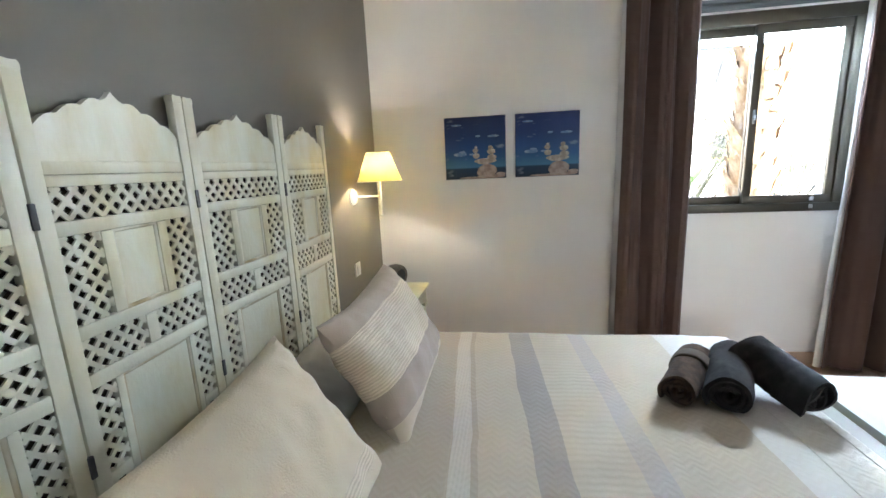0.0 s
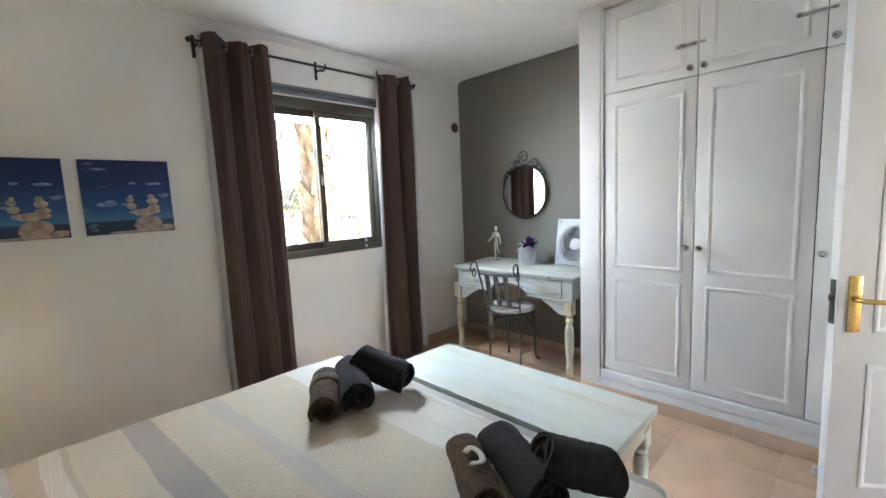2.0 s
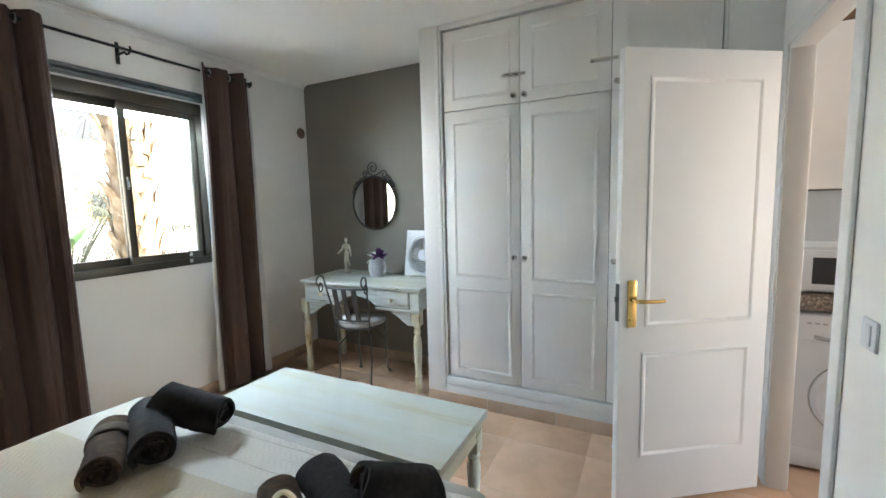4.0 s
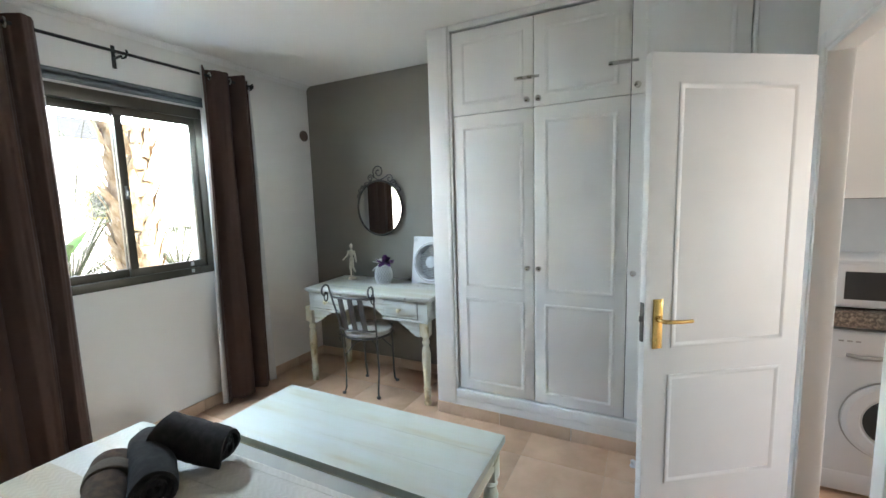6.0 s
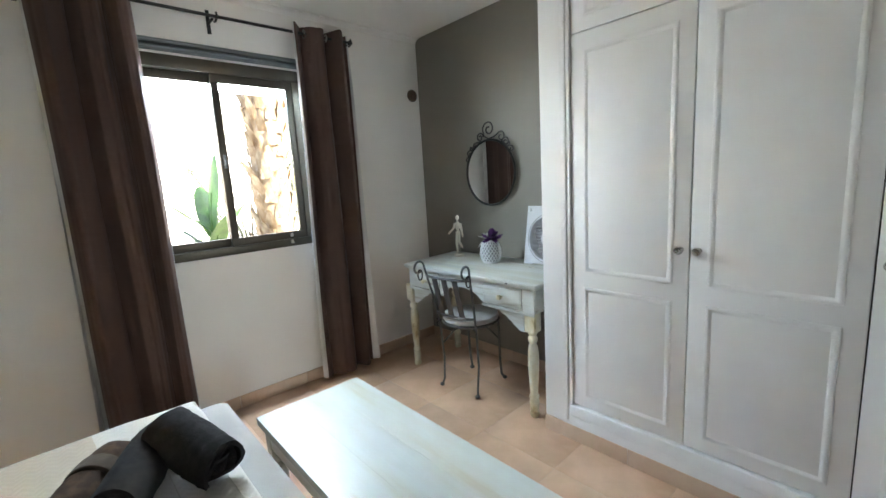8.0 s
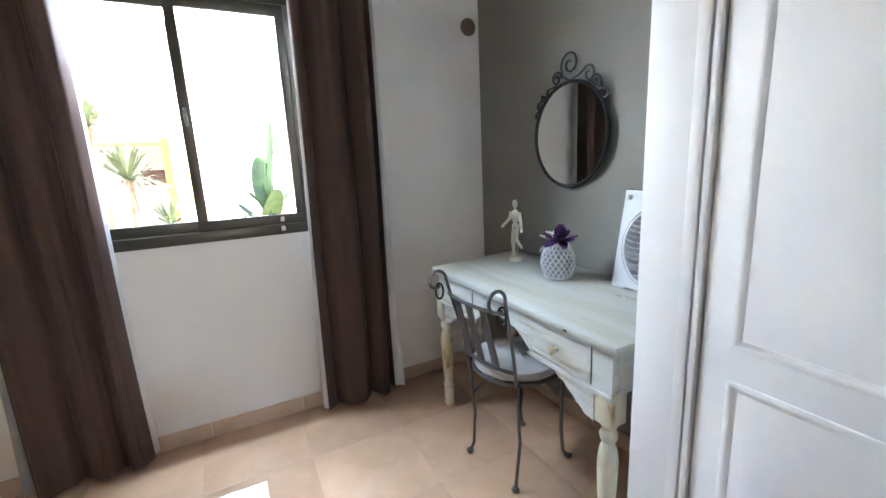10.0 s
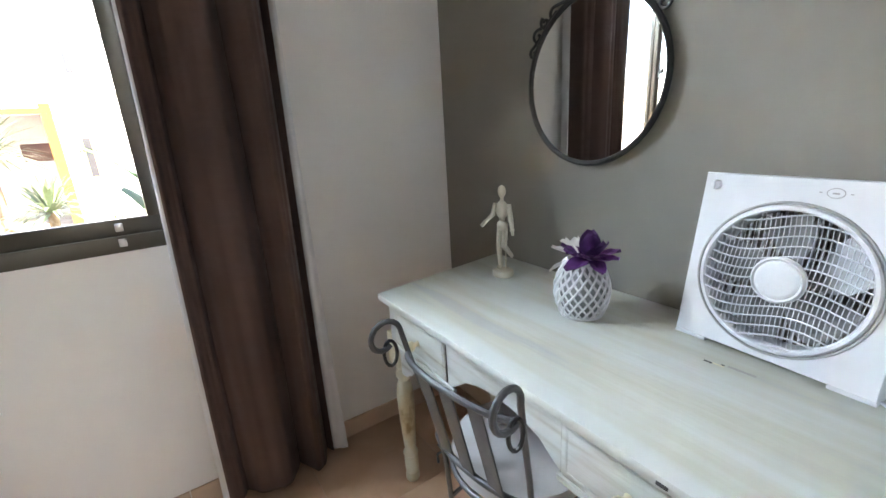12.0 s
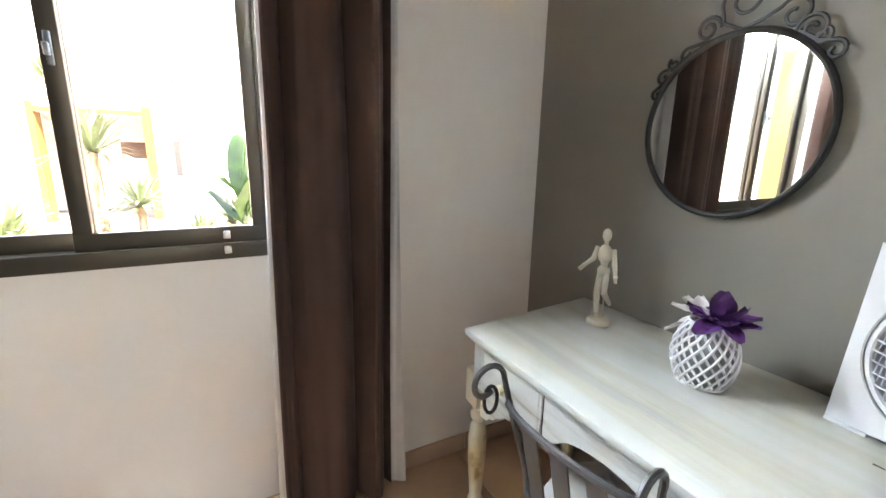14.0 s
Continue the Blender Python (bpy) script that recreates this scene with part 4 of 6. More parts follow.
lathe(bm, [(0.047, -0.002), (0.047, 0.006), (0.043, 0.010), (0.039, 0.008), (0.036, 0.010), (0.031, 0.012), (0.0, 0.013)], 36, pose(cx, -0.002, cz, 90, 0, 0))
part("hub_cap", bm, PLASTIC, grille)
bm = bmesh.new()
lathe(bm, [(0.030, 0.0), (0.030, 0.03), (0.0, 0.032)], 24, pose(cx, 0.055, cz, 90, 0, 0))
part("blade_hub", bm, GREYPLASTIC, fan)
for k in range(5):
    bm = bmesh.new()
    a0 = 2 * math.pi * k / 5 + 0.3
    rows = []
    for i in range(7):
        f = i / 6
        r = 0.028 + 0.105 * f
        half = 0.30 + 0.22 * math.sin(math.pi * min(1, f * 0.8 + 0.1))
        rows.append([bm.verts.new((cx + r * math.cos(a0 + s * half + 0.25 * f), 0.042 + 0.016 * s, cz + r * math.sin(a0 + s * half + 0.25 * f))) for s in (-1, -0.3, 0.4, 1)])
    for ra, rb in zip(rows, rows[1:]):
        for i in range(3):
            bm.faces.new((ra[i], ra[i + 1], rb[i + 1], rb[i]))
    part("blade", bm, BLADE, fan, "grey fan blade")
bm = bmesh.new()
for i in range(-9, 10):
    u = i * 0.015
    v = math.sqrt(max(0.0, FR ** 2 - u * u))
    if v > 0.01:
        box(bm, cx + u - 0.002, cx + u + 0.002, FD - 0.012, FD - 0.006, cz - v, cz + v)
part("rear_grille", bm, PLASTIC, fan)
for x, z, r, lab in ((-0.153, 0.352, 0.011, "small tilt knob"), (0.147, 0.338, 0.014, "round speed dial")):
    bm = bmesh.new()
    lathe(bm, [(r, 0.0), (r, 0.004), (r - 0.002, 0.009), (r - 0.004, 0.010), (0.0, 0.0105)], 24, pose(x, 0.001, z, 90, 0, 0))
    box(bm, x - 0.0015, x + 0.0015, -0.0125, -0.008, z - r + 0.003, z + r - 0.003, 0.0006, None)
    d = part("dial", bm, PLASTIC, fan, lab)
    if x > 0:
        bm = bmesh.new()
        for k in range(7):
            a = radians(-30 + 40 * k)
            box(bm, x + 0.022 * math.cos(a) - 0.0015, x + 0.022 * math.cos(a) + 0.0015, -0.0012, 0.001, z + 0.022 * math.sin(a) - 0.001, z + 0.022 * math.sin(a) + 0.001)
        part("marks", bm, GREYPLASTIC, d)
bm = bmesh.new()
tube(bm, [(0.052 + 0.013 * math.cos(a), -0.0004, 0.353 + 0.009 * math.sin(a)) for a in (2 * math.pi * k / 20 for k in range(20))], 0.0007, 4, True)
box(bm, 0.047, 0.057, -0.0012, 0.001, 0.351, 0.354)
for x in (0.030, 0.074):
    box(bm, x - 0.002, x + 0.002, -0.0012, 0.001, 0.352, 0.354)
part("badge", bm, GREYPLASTIC, fan, "small grey printed badge")

bm = bmesh.new()
tube(bm, [(3.06, 1.40, DESK + 0.004), (3.00, 1.34, DESK + 0.004), (2.93, 1.31, DESK + 0.004), (2.90, 1.285, DESK - 0.01), (2.90, 1.262, DESK - 0.10), (2.93, 1.2735, DESK - 0.2), (3.05, 1.2745, DESK - 0.30), (3.13, 1.28, DESK - 0.45)], 0.003, 6)
solid("power_cord", bm, PLASTIC, "thin white power cord of the fan at the desk's end", "cord")

# ---- artist's figure: one plain mesh ----
bm = bmesh.new()
lathe(bm, [(0.034, 0.0), (0.036, 0.004), (0.036, 0.016), (0.033, 0.020), (0.0, 0.0205)], 24)
tube(bm, [(0.004, 0.012, 0.018), (0.004, 0.012, 0.165)], 0.0022, 6)
ball(bm, (0, 0, 0.293), (0.0135, 0.015, 0.021), 12)
lathe(bm, [(0.006, 0.262), (0.006, 0.276)], 10)
ball(bm, (0, 0, 0.232), (0.024, 0.016, 0.032), 12)
ball(bm, (0, 0, 0.178), (0.021, 0.015, 0.020), 12)
ball(bm, (0, 0, 0.203), (0.012, 0.011, 0.012), 10)


def limb(pts, radii):
    tube(bm, pts, radii, 8)
    for p in pts[1:-1]:
        ball(bm, p, (0.008, 0.008, 0.008), 8)


limb([(-0.028, 0, 0.252), (-0.036, -0.004, 0.212), (-0.062, -0.014, 0.186), (-0.074, -0.018, 0.172)], [0.007, 0.009, 0.006, 0.008])
limb([(0.028, 0, 0.252), (0.034, 0, 0.205), (0.044, -0.006, 0.168), (0.047, -0.008, 0.150)], [0.007, 0.009, 0.006, 0.005])
limb([(-0.010, 0, 0.170), (-0.013, -0.004, 0.105), (-0.010, 0.0, 0.036), (-0.010, -0.012, 0.028)], [0.010, 0.011, 0.007, 0.008])
limb([(0.011, 0, 0.170), (0.013, -0.010, 0.110), (0.012, 0.030, 0.070), (0.012, 0.038, 0.060)], [0.010, 0.011, 0.007, 0.006])
solid("artist_figure", bm, MANWOOD, "whitewashed jointed wooden artist figure on a round base, on the desk", "figurine", m=facing_west(2.984, 2.283, DESK + 0.001, 12))

# ---- wicker vase with artificial flowers ----
vase = thing("wicker_vase", pose(2.933, 1.918, DESK + 0.001), "white woven wicker vase with purple and white artificial flowers", "vase")


def vr(f):
    """Radius of the bulb at height fraction f."""
    return 0.040 + 0.031 * math.sin(math.pi * min(1.0, 0.12 + 0.78 * f)) ** 0.9 - 0.010 * f ** 3


VH = 0.148
for k in range(18):
    for s in (1, -1):
        bm = bmesh.new()
        pts = []
        for i in range(13):
            f = i / 12
            a = 2 * math.pi * k / 18 + s * f * 1.55
            r = vr(f) + (0.0015 if s > 0 else -0.0015)
            pts.append((r * math.cos(a), r * math.sin(a), 0.004 + VH * f))
        tube(bm, pts, 0.0028, 5, flat=1.3)
        part("cane", bm, WICKER, vase)
for f, rad in ((0.0, 0.0045), (1.0, 0.004)):
    bm = bmesh.new()
    tube(bm, [(vr(f) * math.cos(a), vr(f) * math.sin(a), 0.0045 + VH * f) for a in (2 * math.pi * i / 28 for i in range(28))], rad, 6, True)
    part("rim", bm, WICKER, vase)
bm = bmesh.new()
lathe(bm, [(0.036, 0.003)] + [(vr(i / 8) - 0.010, 0.004 + VH * i / 8) for i in range(9)] + [(0.02, VH + 0.002)], 24)
part("inner_pot", bm, GLASSY, vase, "grey inner pot")


def petal(bm, centre, direction, length, width, curl):
    length, width = 1.12 * length, 1.22 * width
    d = Vector(direction).normalized()
    side = d.cross(Vector((0, 0, 1)))
    side = side.normalized() if side.length > 0.01 else Vector((1, 0, 0))
    nrm = side.cross(d)
    grid = []
    for i in range(7):
        f = i / 6
        w = width * math.sin(math.pi * (0.08 + 0.86 * f)) ** 0.7
        c = Vector(centre) + d * length * f + nrm * curl * f * f
        grid.append([bm.verts.new(c + side * w * s * 0.5 + nrm * (0.18 * width * abs(s) + 0.003 * math.sin(9 * f + 4 * s))) for s in (-1, -0.5, 0, 0.5, 1)])
    for a, b in zip(grid, grid[1:]):
        for i in range(4):
            bm.faces.new((a[i], a[i + 1], b[i + 1], b[i]))
    low = [[bm.verts.new(v.co - nrm * 0.0012) for v in row] for row in grid]
    for a, b in zip(low, low[1:]):
        for i in range(4):
            bm.faces.new((a[i + 1], a[i], b[i], b[i + 1]))


rnd = random.Random(5)
for dx, dy, dz, ln, wd in ((-0.8, -0.6, 0.25, 0.062, 0.044), (-0.5, 0.75, 0.3, 0.060, 0.042), (-0.9, 0.1, -0.6, 0.060, 0.050), (-0.2, -0.9, 0.75, 0.058, 0.046), (0.3, 0.2, 0.9, 0.055, 0.048), (-0.4, -0.3, 0.9, 0.055, 0.044), (-0.7, 0.5, 0.7, 0.045, 0.035), (-0.5, -0.9, -0.45, 0.058, 0.036), (-0.6, 0.9, -0.1, 0.05, 0.034), (0.6, -0.8, 0.3, 0.060, 0.036), (0.1, -1.0, -0.1, 0.062, 0.034), (0.5, 0.5, 0.35, 0.055, 0.036), (-1.0, -0.2, 0.45, 0.050, 0.034)):
    bm = bmesh.new()
    petal(bm, (-0.020, -0.034, VH + 0.022), (dx, 1.15 * dy, 0.72 * dz), 1.12 * ln, 0.90 * wd, rnd.uniform(-0.02, 0.02))
    part("petal", bm, PURPLE, vase, "purple cloth petal")
for dx, dy, dz, ln in ((-0.5, 0.8, 0.35, 0.06), (0.2, 0.9, 0.5, 0.055), (0.6, 0.5, 0.6, 0.05), (-0.2, 0.6, 0.8, 0.05), (0.5, -0.8, 0.4, 0.055), (-0.3, 1.0, -0.75, 0.085), (0.3, -0.9, 0.2, 0.05)):
    bm = bmesh.new()
    petal(bm, (0.0, 0.022, VH + 0.012), (dx, dy, dz), ln, 0.03, rnd.uniform(-0.015, 0.015))
    part("petal", bm, WHITEPETAL, vase, "white cloth petal")
bm = bmesh.new()
for k in range(5):
    tube(bm, [(-0.034, -0.018, VH + 0.025), (-0.055 + 0.004 * k, -0.022 + 0.006 * k, VH + 0.050)], 0.0016, 5)
    ball(bm, (-0.055 + 0.004 * k, -0.022 + 0.006 * k, VH + 0.050), (0.003, 0.003, 0.003), 6)
part("stamens", bm, WHITEPETAL, vase)

# ---- small wall fittings ----
vent = thing("wall_vent", pose(3.077, N, 2.083), "round brown plastic wall vent", "vent")
bm = bmesh.new()
lathe(bm, [(0.048, 0.0), (0.048, 0.008), (0.040, 0.012), (0.036, 0.008), (0.0, 0.007)], 28, pose(0, 0, 0, 90, 0, 0))
part("cover", bm, material("brown_vent_plastic", (0.12, 0.085, 0.06), 0.5), vent)
for i in range(-3, 4):
    bm = bmesh.new()
    v = math.sqrt(0.037 ** 2 - (i * 0.0095) ** 2)
    box(bm, -v, v, -0.013, -0.006, i * 0.0095 - 0.002, i * 0.0095 + 0.002)
    part("slat", bm, BRICKRED, vent)


def wall_plate(name, m, label, category):
    t = thing(name, m, label, category)
    bm = bmesh.new()
    box(bm, -0.041, 0.041, -0.009, 0, -0.041, 0.041, 0.004)
    part("plate", bm, PLASTIC, t)
    bm = bmesh.new()
    box(bm, -0.020, 0.020, -0.013, -0.008, -0.028, 0.028, 0.003)
    part("rocker", bm, PLASTIC, t)
    return t


wall_plate("wall_switch", pose(W, 2.33, 0.775, 0, 0, 90), "white plastic switch on the grey wall", "switch")
wall_plate("wall_switch", pose(1.545, S, 1.02, 0, 0, 180), "white plastic switch beside the doorway", "switch")

# ---- curtains on an iron rod ----
ROD_Y, ROD_Z = N - 0.085, 2.372
rod = thing("curtain_rod", pose(0, 0, 0), "black wrought iron curtain rod with scrolled brackets", "curtain rod")
bm = bmesh.new()
tube(bm, [(0.765, ROD_Y, ROD_Z), (2.47, ROD_Y, ROD_Z)], 0.009, 10)
part("pole", bm, IRON, rod)
for x in (0.755, 2.48):
    bm = bmesh.new()
    lathe(bm, [(0.006, -0.02), (0.014, -0.012), (0.016, 0.0), (0.012, 0.012), (0.004, 0.02)], 12, pose(x, ROD_Y, ROD_Z, 0, 90, 0))
    part("finial", bm, IRON, rod)
for x in (0.795, 1.598, 2.455):
    bm = bmesh.new()
    box(bm, x - 0.010, x + 0.010, N - 0.008, N, ROD_Z - 0.075, ROD_Z + 0.055, 0.002)
    tube(bm, [(x, N - 0.006, ROD_Z - 0.020), (x, ROD_Y, ROD_Z - 0.018)], 0.007, 8)
    tube(bm, [(x + 0.020, y, z) for _, y, z in [(0, ROD_Y + 0.03, ROD_Z - 0.02), (0, ROD_Y, ROD_Z - 0.022), (0, ROD_Y - 0.02, ROD_Z - 0.012), (0, ROD_Y - 0.026, ROD_Z + 0.004), (0, ROD_Y - 0.018, ROD_Z + 0.016)]], 0.006, 8)
    part("bracket", bm, IRON, rod)


def curtain(x0, x1, folds, label, phase, lean, left=0.05, right=0.05):
    """A hanging cloth with soft folds that open out a little towards the hem."""
    t = thing("curtain", pose(0, 0, 0), label, "curtain", "curtains at the window")
    cols, rows_ = 170, 24
    top, hem = ROD_Z + 0.045, 0.02
    for which, dy, el, er, mat in (("cloth", 0.0, 0.0, 0.0, CURTAIN), ("lining", 0.014, left, right, LINING)):
        bm = bmesh.new()
        front = []
        for j in range(rows_ + 1):
            g = j / rows_
            z = top + (hem - top) * g
            row = []
            for i in range(cols + 1):
                ga = 0.15 + 0.85 * g
                f = -el * ga + (1 + (el + er) * ga) * i / cols
                a = folds * 2 * math.pi * (f + 0.055 * math.sin(7.3 * f + 2.0 * phase)) + phase
                spread = 1.0 + 0.03 * g
                x = (x0 + x1) / 2 + (f - 0.5) * (x1 - x0) * spread + lean * g + 0.006 * math.sin(5 * g + 7 * f)
                crest = abs(math.sin(a / 2)) ** 0.9
                depth = 0.062 * (1.0 - 0.15 * g) * (0.80 + 0.25 * math.sin(5.1 * f + 1.0 + phase)) * (1 - 2 * crest) + 0.0045 * math.sin(2.7 * a + 1.3 + 0.8 * g) + 0.0014 * math.sin(6.1 * a + 2.0 * g) + 0.010 * math.sin(3.0 * g + 4 * f) * g
                y = ROD_Y + depth + dy + (0.010 * g if dy else 0)
                row.append((x, min(y, N - 0.006 - (0.004 if not dy else 0)), z + (0.005 * math.sin(a * 0.5) if j == 0 else 0)))
            front.append(row)
        th = 0.003
        va = [[bm.verts.new(p) for p in r] for r in front]
        vb = [[bm.verts.new((x, y + th, z)) for x, y, z in r] for r in front]
        for j in range(rows_):
            for i in range(cols):
                bm.faces.new((va[j][i], va[j][i + 1], va[j + 1][i + 1], va[j + 1][i]))
                bm.faces.new((vb[j][i + 1], vb[j][i], vb[j + 1][i], vb[j + 1][i + 1]))
        for i in range(cols):
            bm.faces.new((va[0][i + 1], va[0][i], vb[0][i], vb[0][i + 1]))
            bm.faces.new((va[-1][i], va[-1][i + 1], vb[-1][i + 1], vb[-1][i]))
        for j in range(rows_):
            bm.faces.new((va[j][0], va[j + 1][0], vb[j + 1][0], vb[j][0]))
            bm.faces.new((va[j + 1][-1], va[j][-1], vb[j][-1], vb[j + 1][-1]))
        c = part(which, bm, mat, t, "white lining" if dy else "")
        if not dy:
            cloth = c
    for k in range(int(folds * 2)):
        f = (math.pi * (k + 1) - phase) / (folds * 2 * math.pi)
        if 0.02 < f < 0.98:
            x = x0 + f * (x1 - x0)
            bm = bmesh.new()
            tube(bm, [(x + 0.004 * math.cos(a), ROD_Y + 0.021 * math.cos(a), ROD_Z + 0.021 * math.sin(a)) for a in (2 * math.pi * i / 20 for i in range(20))], 0.005, 6, True)
            part("eyelet", bm, CHROME, cloth, "metal eyelet")
    return t


curtain(0.818, 1.222, 2.7, "dark brown full-length eyelet curtain, drawn aside, with white lining", 0.35, 0.012, 0.10, 0.03)
curtain(2.062, 2.450, 2.5, "dark brown full-length eyelet curtain beside the desk, with white lining", math.pi, -0.01, 0.05, 0.13)

# ---- pictures ----
for k, x in enumerate((-0.078, 0.383)):
    p = thing("canvas_picture", pose(x, N, 1.472), "square blue seaside canvas print with balanced stones", "picture", "pictures above the bed")
    bm = bmesh.new()
    box(bm, -0.2, 0.2, -0.026, -0.001, -0.2, 0.2, 0.002)
    canvas = part("canvas", bm, PRINT, p)
    bm = bmesh.new()
    ball(bm, (0.078, -0.027, -0.146), (0.064, 0.003, 0.040), 18)
    ball(bm, (0.052, -0.0268, -0.158), (0.045, 0.003, 0.030), 18)
    ball(bm, (0.10, -0.0266, -0.186), (0.096, 0.0025, 0.012), 18)
    ball(bm, (0.165, -0.0266, -0.172), (0.033, 0.0025, 0.012), 18)
    ball(bm, (0.0, -0.0264, -0.192), (0.11, 0.002, 0.007), 18)
    part("rock", bm, ROCK, canvas, "printed brown rock")
    for cx, cz, rx, rz in ((0.066, -0.084, 0.076, 0.017), (0.060, -0.094, 0.050, 0.014), (0.006, -0.050, 0.023, 0.018), (0.002, -0.017, 0.019, 0.015), (0.005, 0.003, 0.011, 0.008), (0.109, -0.061, 0.031, 0.017), (0.105, -0.026, 0.028, 0.019), (0.100, 0.0, 0.016, 0.013)):
        bm = bmesh.new()
        ball(bm, (cx, -0.0275, cz), (rx, 0.003, rz), 14)
        part("stone", bm, PEBBLE, canvas, "printed pale stone")
    for cx, cz, rx, rz in ((-0.10, -0.038, 0.045, 0.012), (-0.085, -0.028, 0.025, 0.012), (-0.02, -0.040, 0.02, 0.006), (0.02, 0.075, 0.018, 0.007), (0.12, 0.072, 0.04, 0.008), (-0.12, 0.150, 0.035, 0.006)):
        bm = bmesh.new()
        ball(bm, (cx, -0.0262, cz), (rx, 0.0012, rz), 14)
        part("cloud", bm, CLOUD, canvas, "printed white cloud")

# ---- carved screen used as headboard ----
PW = 0.437


def lattice(bm, x0, x1, z0, z1, y, thick, pitch=0.037):
    """Fretwork: crossed slats with rounded bosses, clipped to the rectangle."""
    hw, th = 0.0052, thick
    w, h = x1 - x0, z1 - z0
    n = int((w + h) / pitch) + 2
    for k in range(n):
        c = k * pitch
        for flip in (False, True):
            ax, az = (c, 0) if c <= w else (w, c - w)
            bx_, bz = (0, c) if c <= h else (c - h, h)
            if ax - bx_ < 0.004 or ax < 0 or bz > h + 1e-6 or az > h:
                continue
            if flip:
                ax, bx_ = w - ax, w - bx_
            p, q = Vector((x0 + ax, y, z0 + az)), Vector((x0 + bx_, y, z0 + bz))
            d = (q - p)
            ln = d.length
            ang = math.degrees(math.atan2(d.z, d.x))
            box(bm, 0, ln, -th / 2, th / 2, -hw, hw, 0, Matrix.Translation(p) @ pose(0, 0, 0, 0, -ang, 0))
    # bosses on every second crossing leave round and star-shaped holes by turns
    i = 0
    u = 0.0
    step = pitch / 2
    nx, nz = int(w / step), int(h / step)
    for i in range(1, nx):
        for j in range(1, nz):
            if (i + j) % 2 == 0 and i % 2 == 0:
                lathe(bm, [(0.0094, -0.53 * thick), (0.0094, 0.53 * thick)], 8, pose(x0 + i * step, y, z0 + j * step, 90, 0, 0))


def screen_panel(parent, m):
    frame_ = thing("panel", m, "", "")
    frame_.parent = parent
    for k in ("label", "category"):
        if k in frame_:
            del frame_[k]
    D0, D1 = -0.012, 0.012
    bm = bmesh.new()
    for a, b in ((0.0015, 0.036), (PW - 0.036, PW - 0.0015)):
        box(bm, a, b, D0, D1, 0.0, 1.562, 0.003)
        prism(bm, [(a, 1.560), (b, 1.560), (b, 1.572), (b - 0.004, 1.578), ((a + b) / 2, 1.576), (a + 0.004, 1.578), (a, 1.572)], D1 - D0, Matrix.Translation((0, D0, 0)))
    part("stile", bm, DISTRESSED, frame_)
    x0, x1 = 0.036, PW - 0.036
    rails = [(x0, x1, 0.002, z0, z1) for z0, z1 in ((1.352, 1.375), (1.3755, 1.402), (1.255, 1.285), (1.04, 1.07), (0.932, 0.965), (0.45, 0.49), (0.08, 0.12))]
    rails += [(a, a + 0.030, 0.003, 1.071, 1.254) for a in (0.128, 0.282)] + [(0.200, 0.234, 0.003, 0.966, 1.039)]
    rails += [(a, a + 0.020, 0.003, 0.491, 0.931) for a in (0.093, PW - 0.093 - 0.020)]
    rails += [(a, b, 0.003, 0.708, 0.736) for a, b in ((x0, 0.092), (PW - 0.092, x1))]
    for a, b, inset, z0, z1 in rails:
        bm = bmesh.new()
        box(bm, a, b, D0 + inset, D1 - inset, z0, z1, 0.0025)
        part("rail", bm, DISTRESSED, frame_)
    # scalloped crest
    half = (x1 - x0) / 2
    crest = [(0.0, 0.0), (0.0, 0.062)]
    for k, (s0, s1, h0, h1) in enumerate(((0.0, 0.28, 0.062, 0.092), (0.28, 0.58, 0.092, 0.114), (0.58, 0.84, 0.114, 0.130), (0.84, 1.0, 0.130, 0.152))):
        for i in range(1, 7):
            f = i / 6
            crest.append(((s0 + (s1 - s0) * f) * half, h0 + (h1 - h0) * f + (0.009 if k < 3 else -0.004) * math.sin(math.pi * f)))
    full = [(x0 + u, 1.402 + v) for u, v in crest] + [(x1 - u, 1.402 + v) for u, v in reversed(crest[:-1])]
    bm = bmesh.new()
    prism(bm, full, 0.014, Matrix.Translation((0, -0.007, 0)))
    part("crest", bm, DISTRESSED, frame_, "scalloped crest board", smooth=False)
    for a, b, z0, z1 in ((0.158, 0.282, 1.07, 1.255), (0.113, PW - 0.113, 0.49, 0.932)):
        bm = bmesh.new()
        box(bm, a, b, -0.003, 0.006, z0, z1)
        part("plain_panel", bm, DISTRESSED, frame_)
        bm = bmesh.new()
        ring(bm, a, b, z0, z1, [(0, 0.0075), (0.005, 0.006), (0.008, 0.0034)], 0.0)
        part("bead", bm, WORNBEAD, frame_, "bead with ochre worn paint")
    for a, b, z0, z1 in ((x0, x1, 1.285, 1.352), (x0, 0.128, 1.07, 1.255), (0.312, x1, 1.07, 1.255), (x0, 0.2, 0.965, 1.04), (0.234, x1, 0.965, 1.04), (x0, 0.093, 0.736, 0.932), (PW - 0.093, x1, 0.736, 0.932), (x0, 0.093, 0.49, 0.708), (PW - 0.093, x1, 0.49, 0.708)):
        bm = bmesh.new()
        lattice(bm, a, b, z0, z1, -0.0045, 0.005)
        tagged(part("fretwork", bm, DISTRESSED, frame_, smooth=False), kind="stuff")
        # a dark brown back layer puts the holes' shade into its colour
        bm = bmesh.new()
        lattice(bm, a, b, z0, z1, 0.0045, 0.012)
        tagged(part("fretwork_back", bm, FRETSHADE, frame_, smooth=False), "dark brown layer behind the fretwork, shade of the holes as colour", kind="stuff")
    return frame_


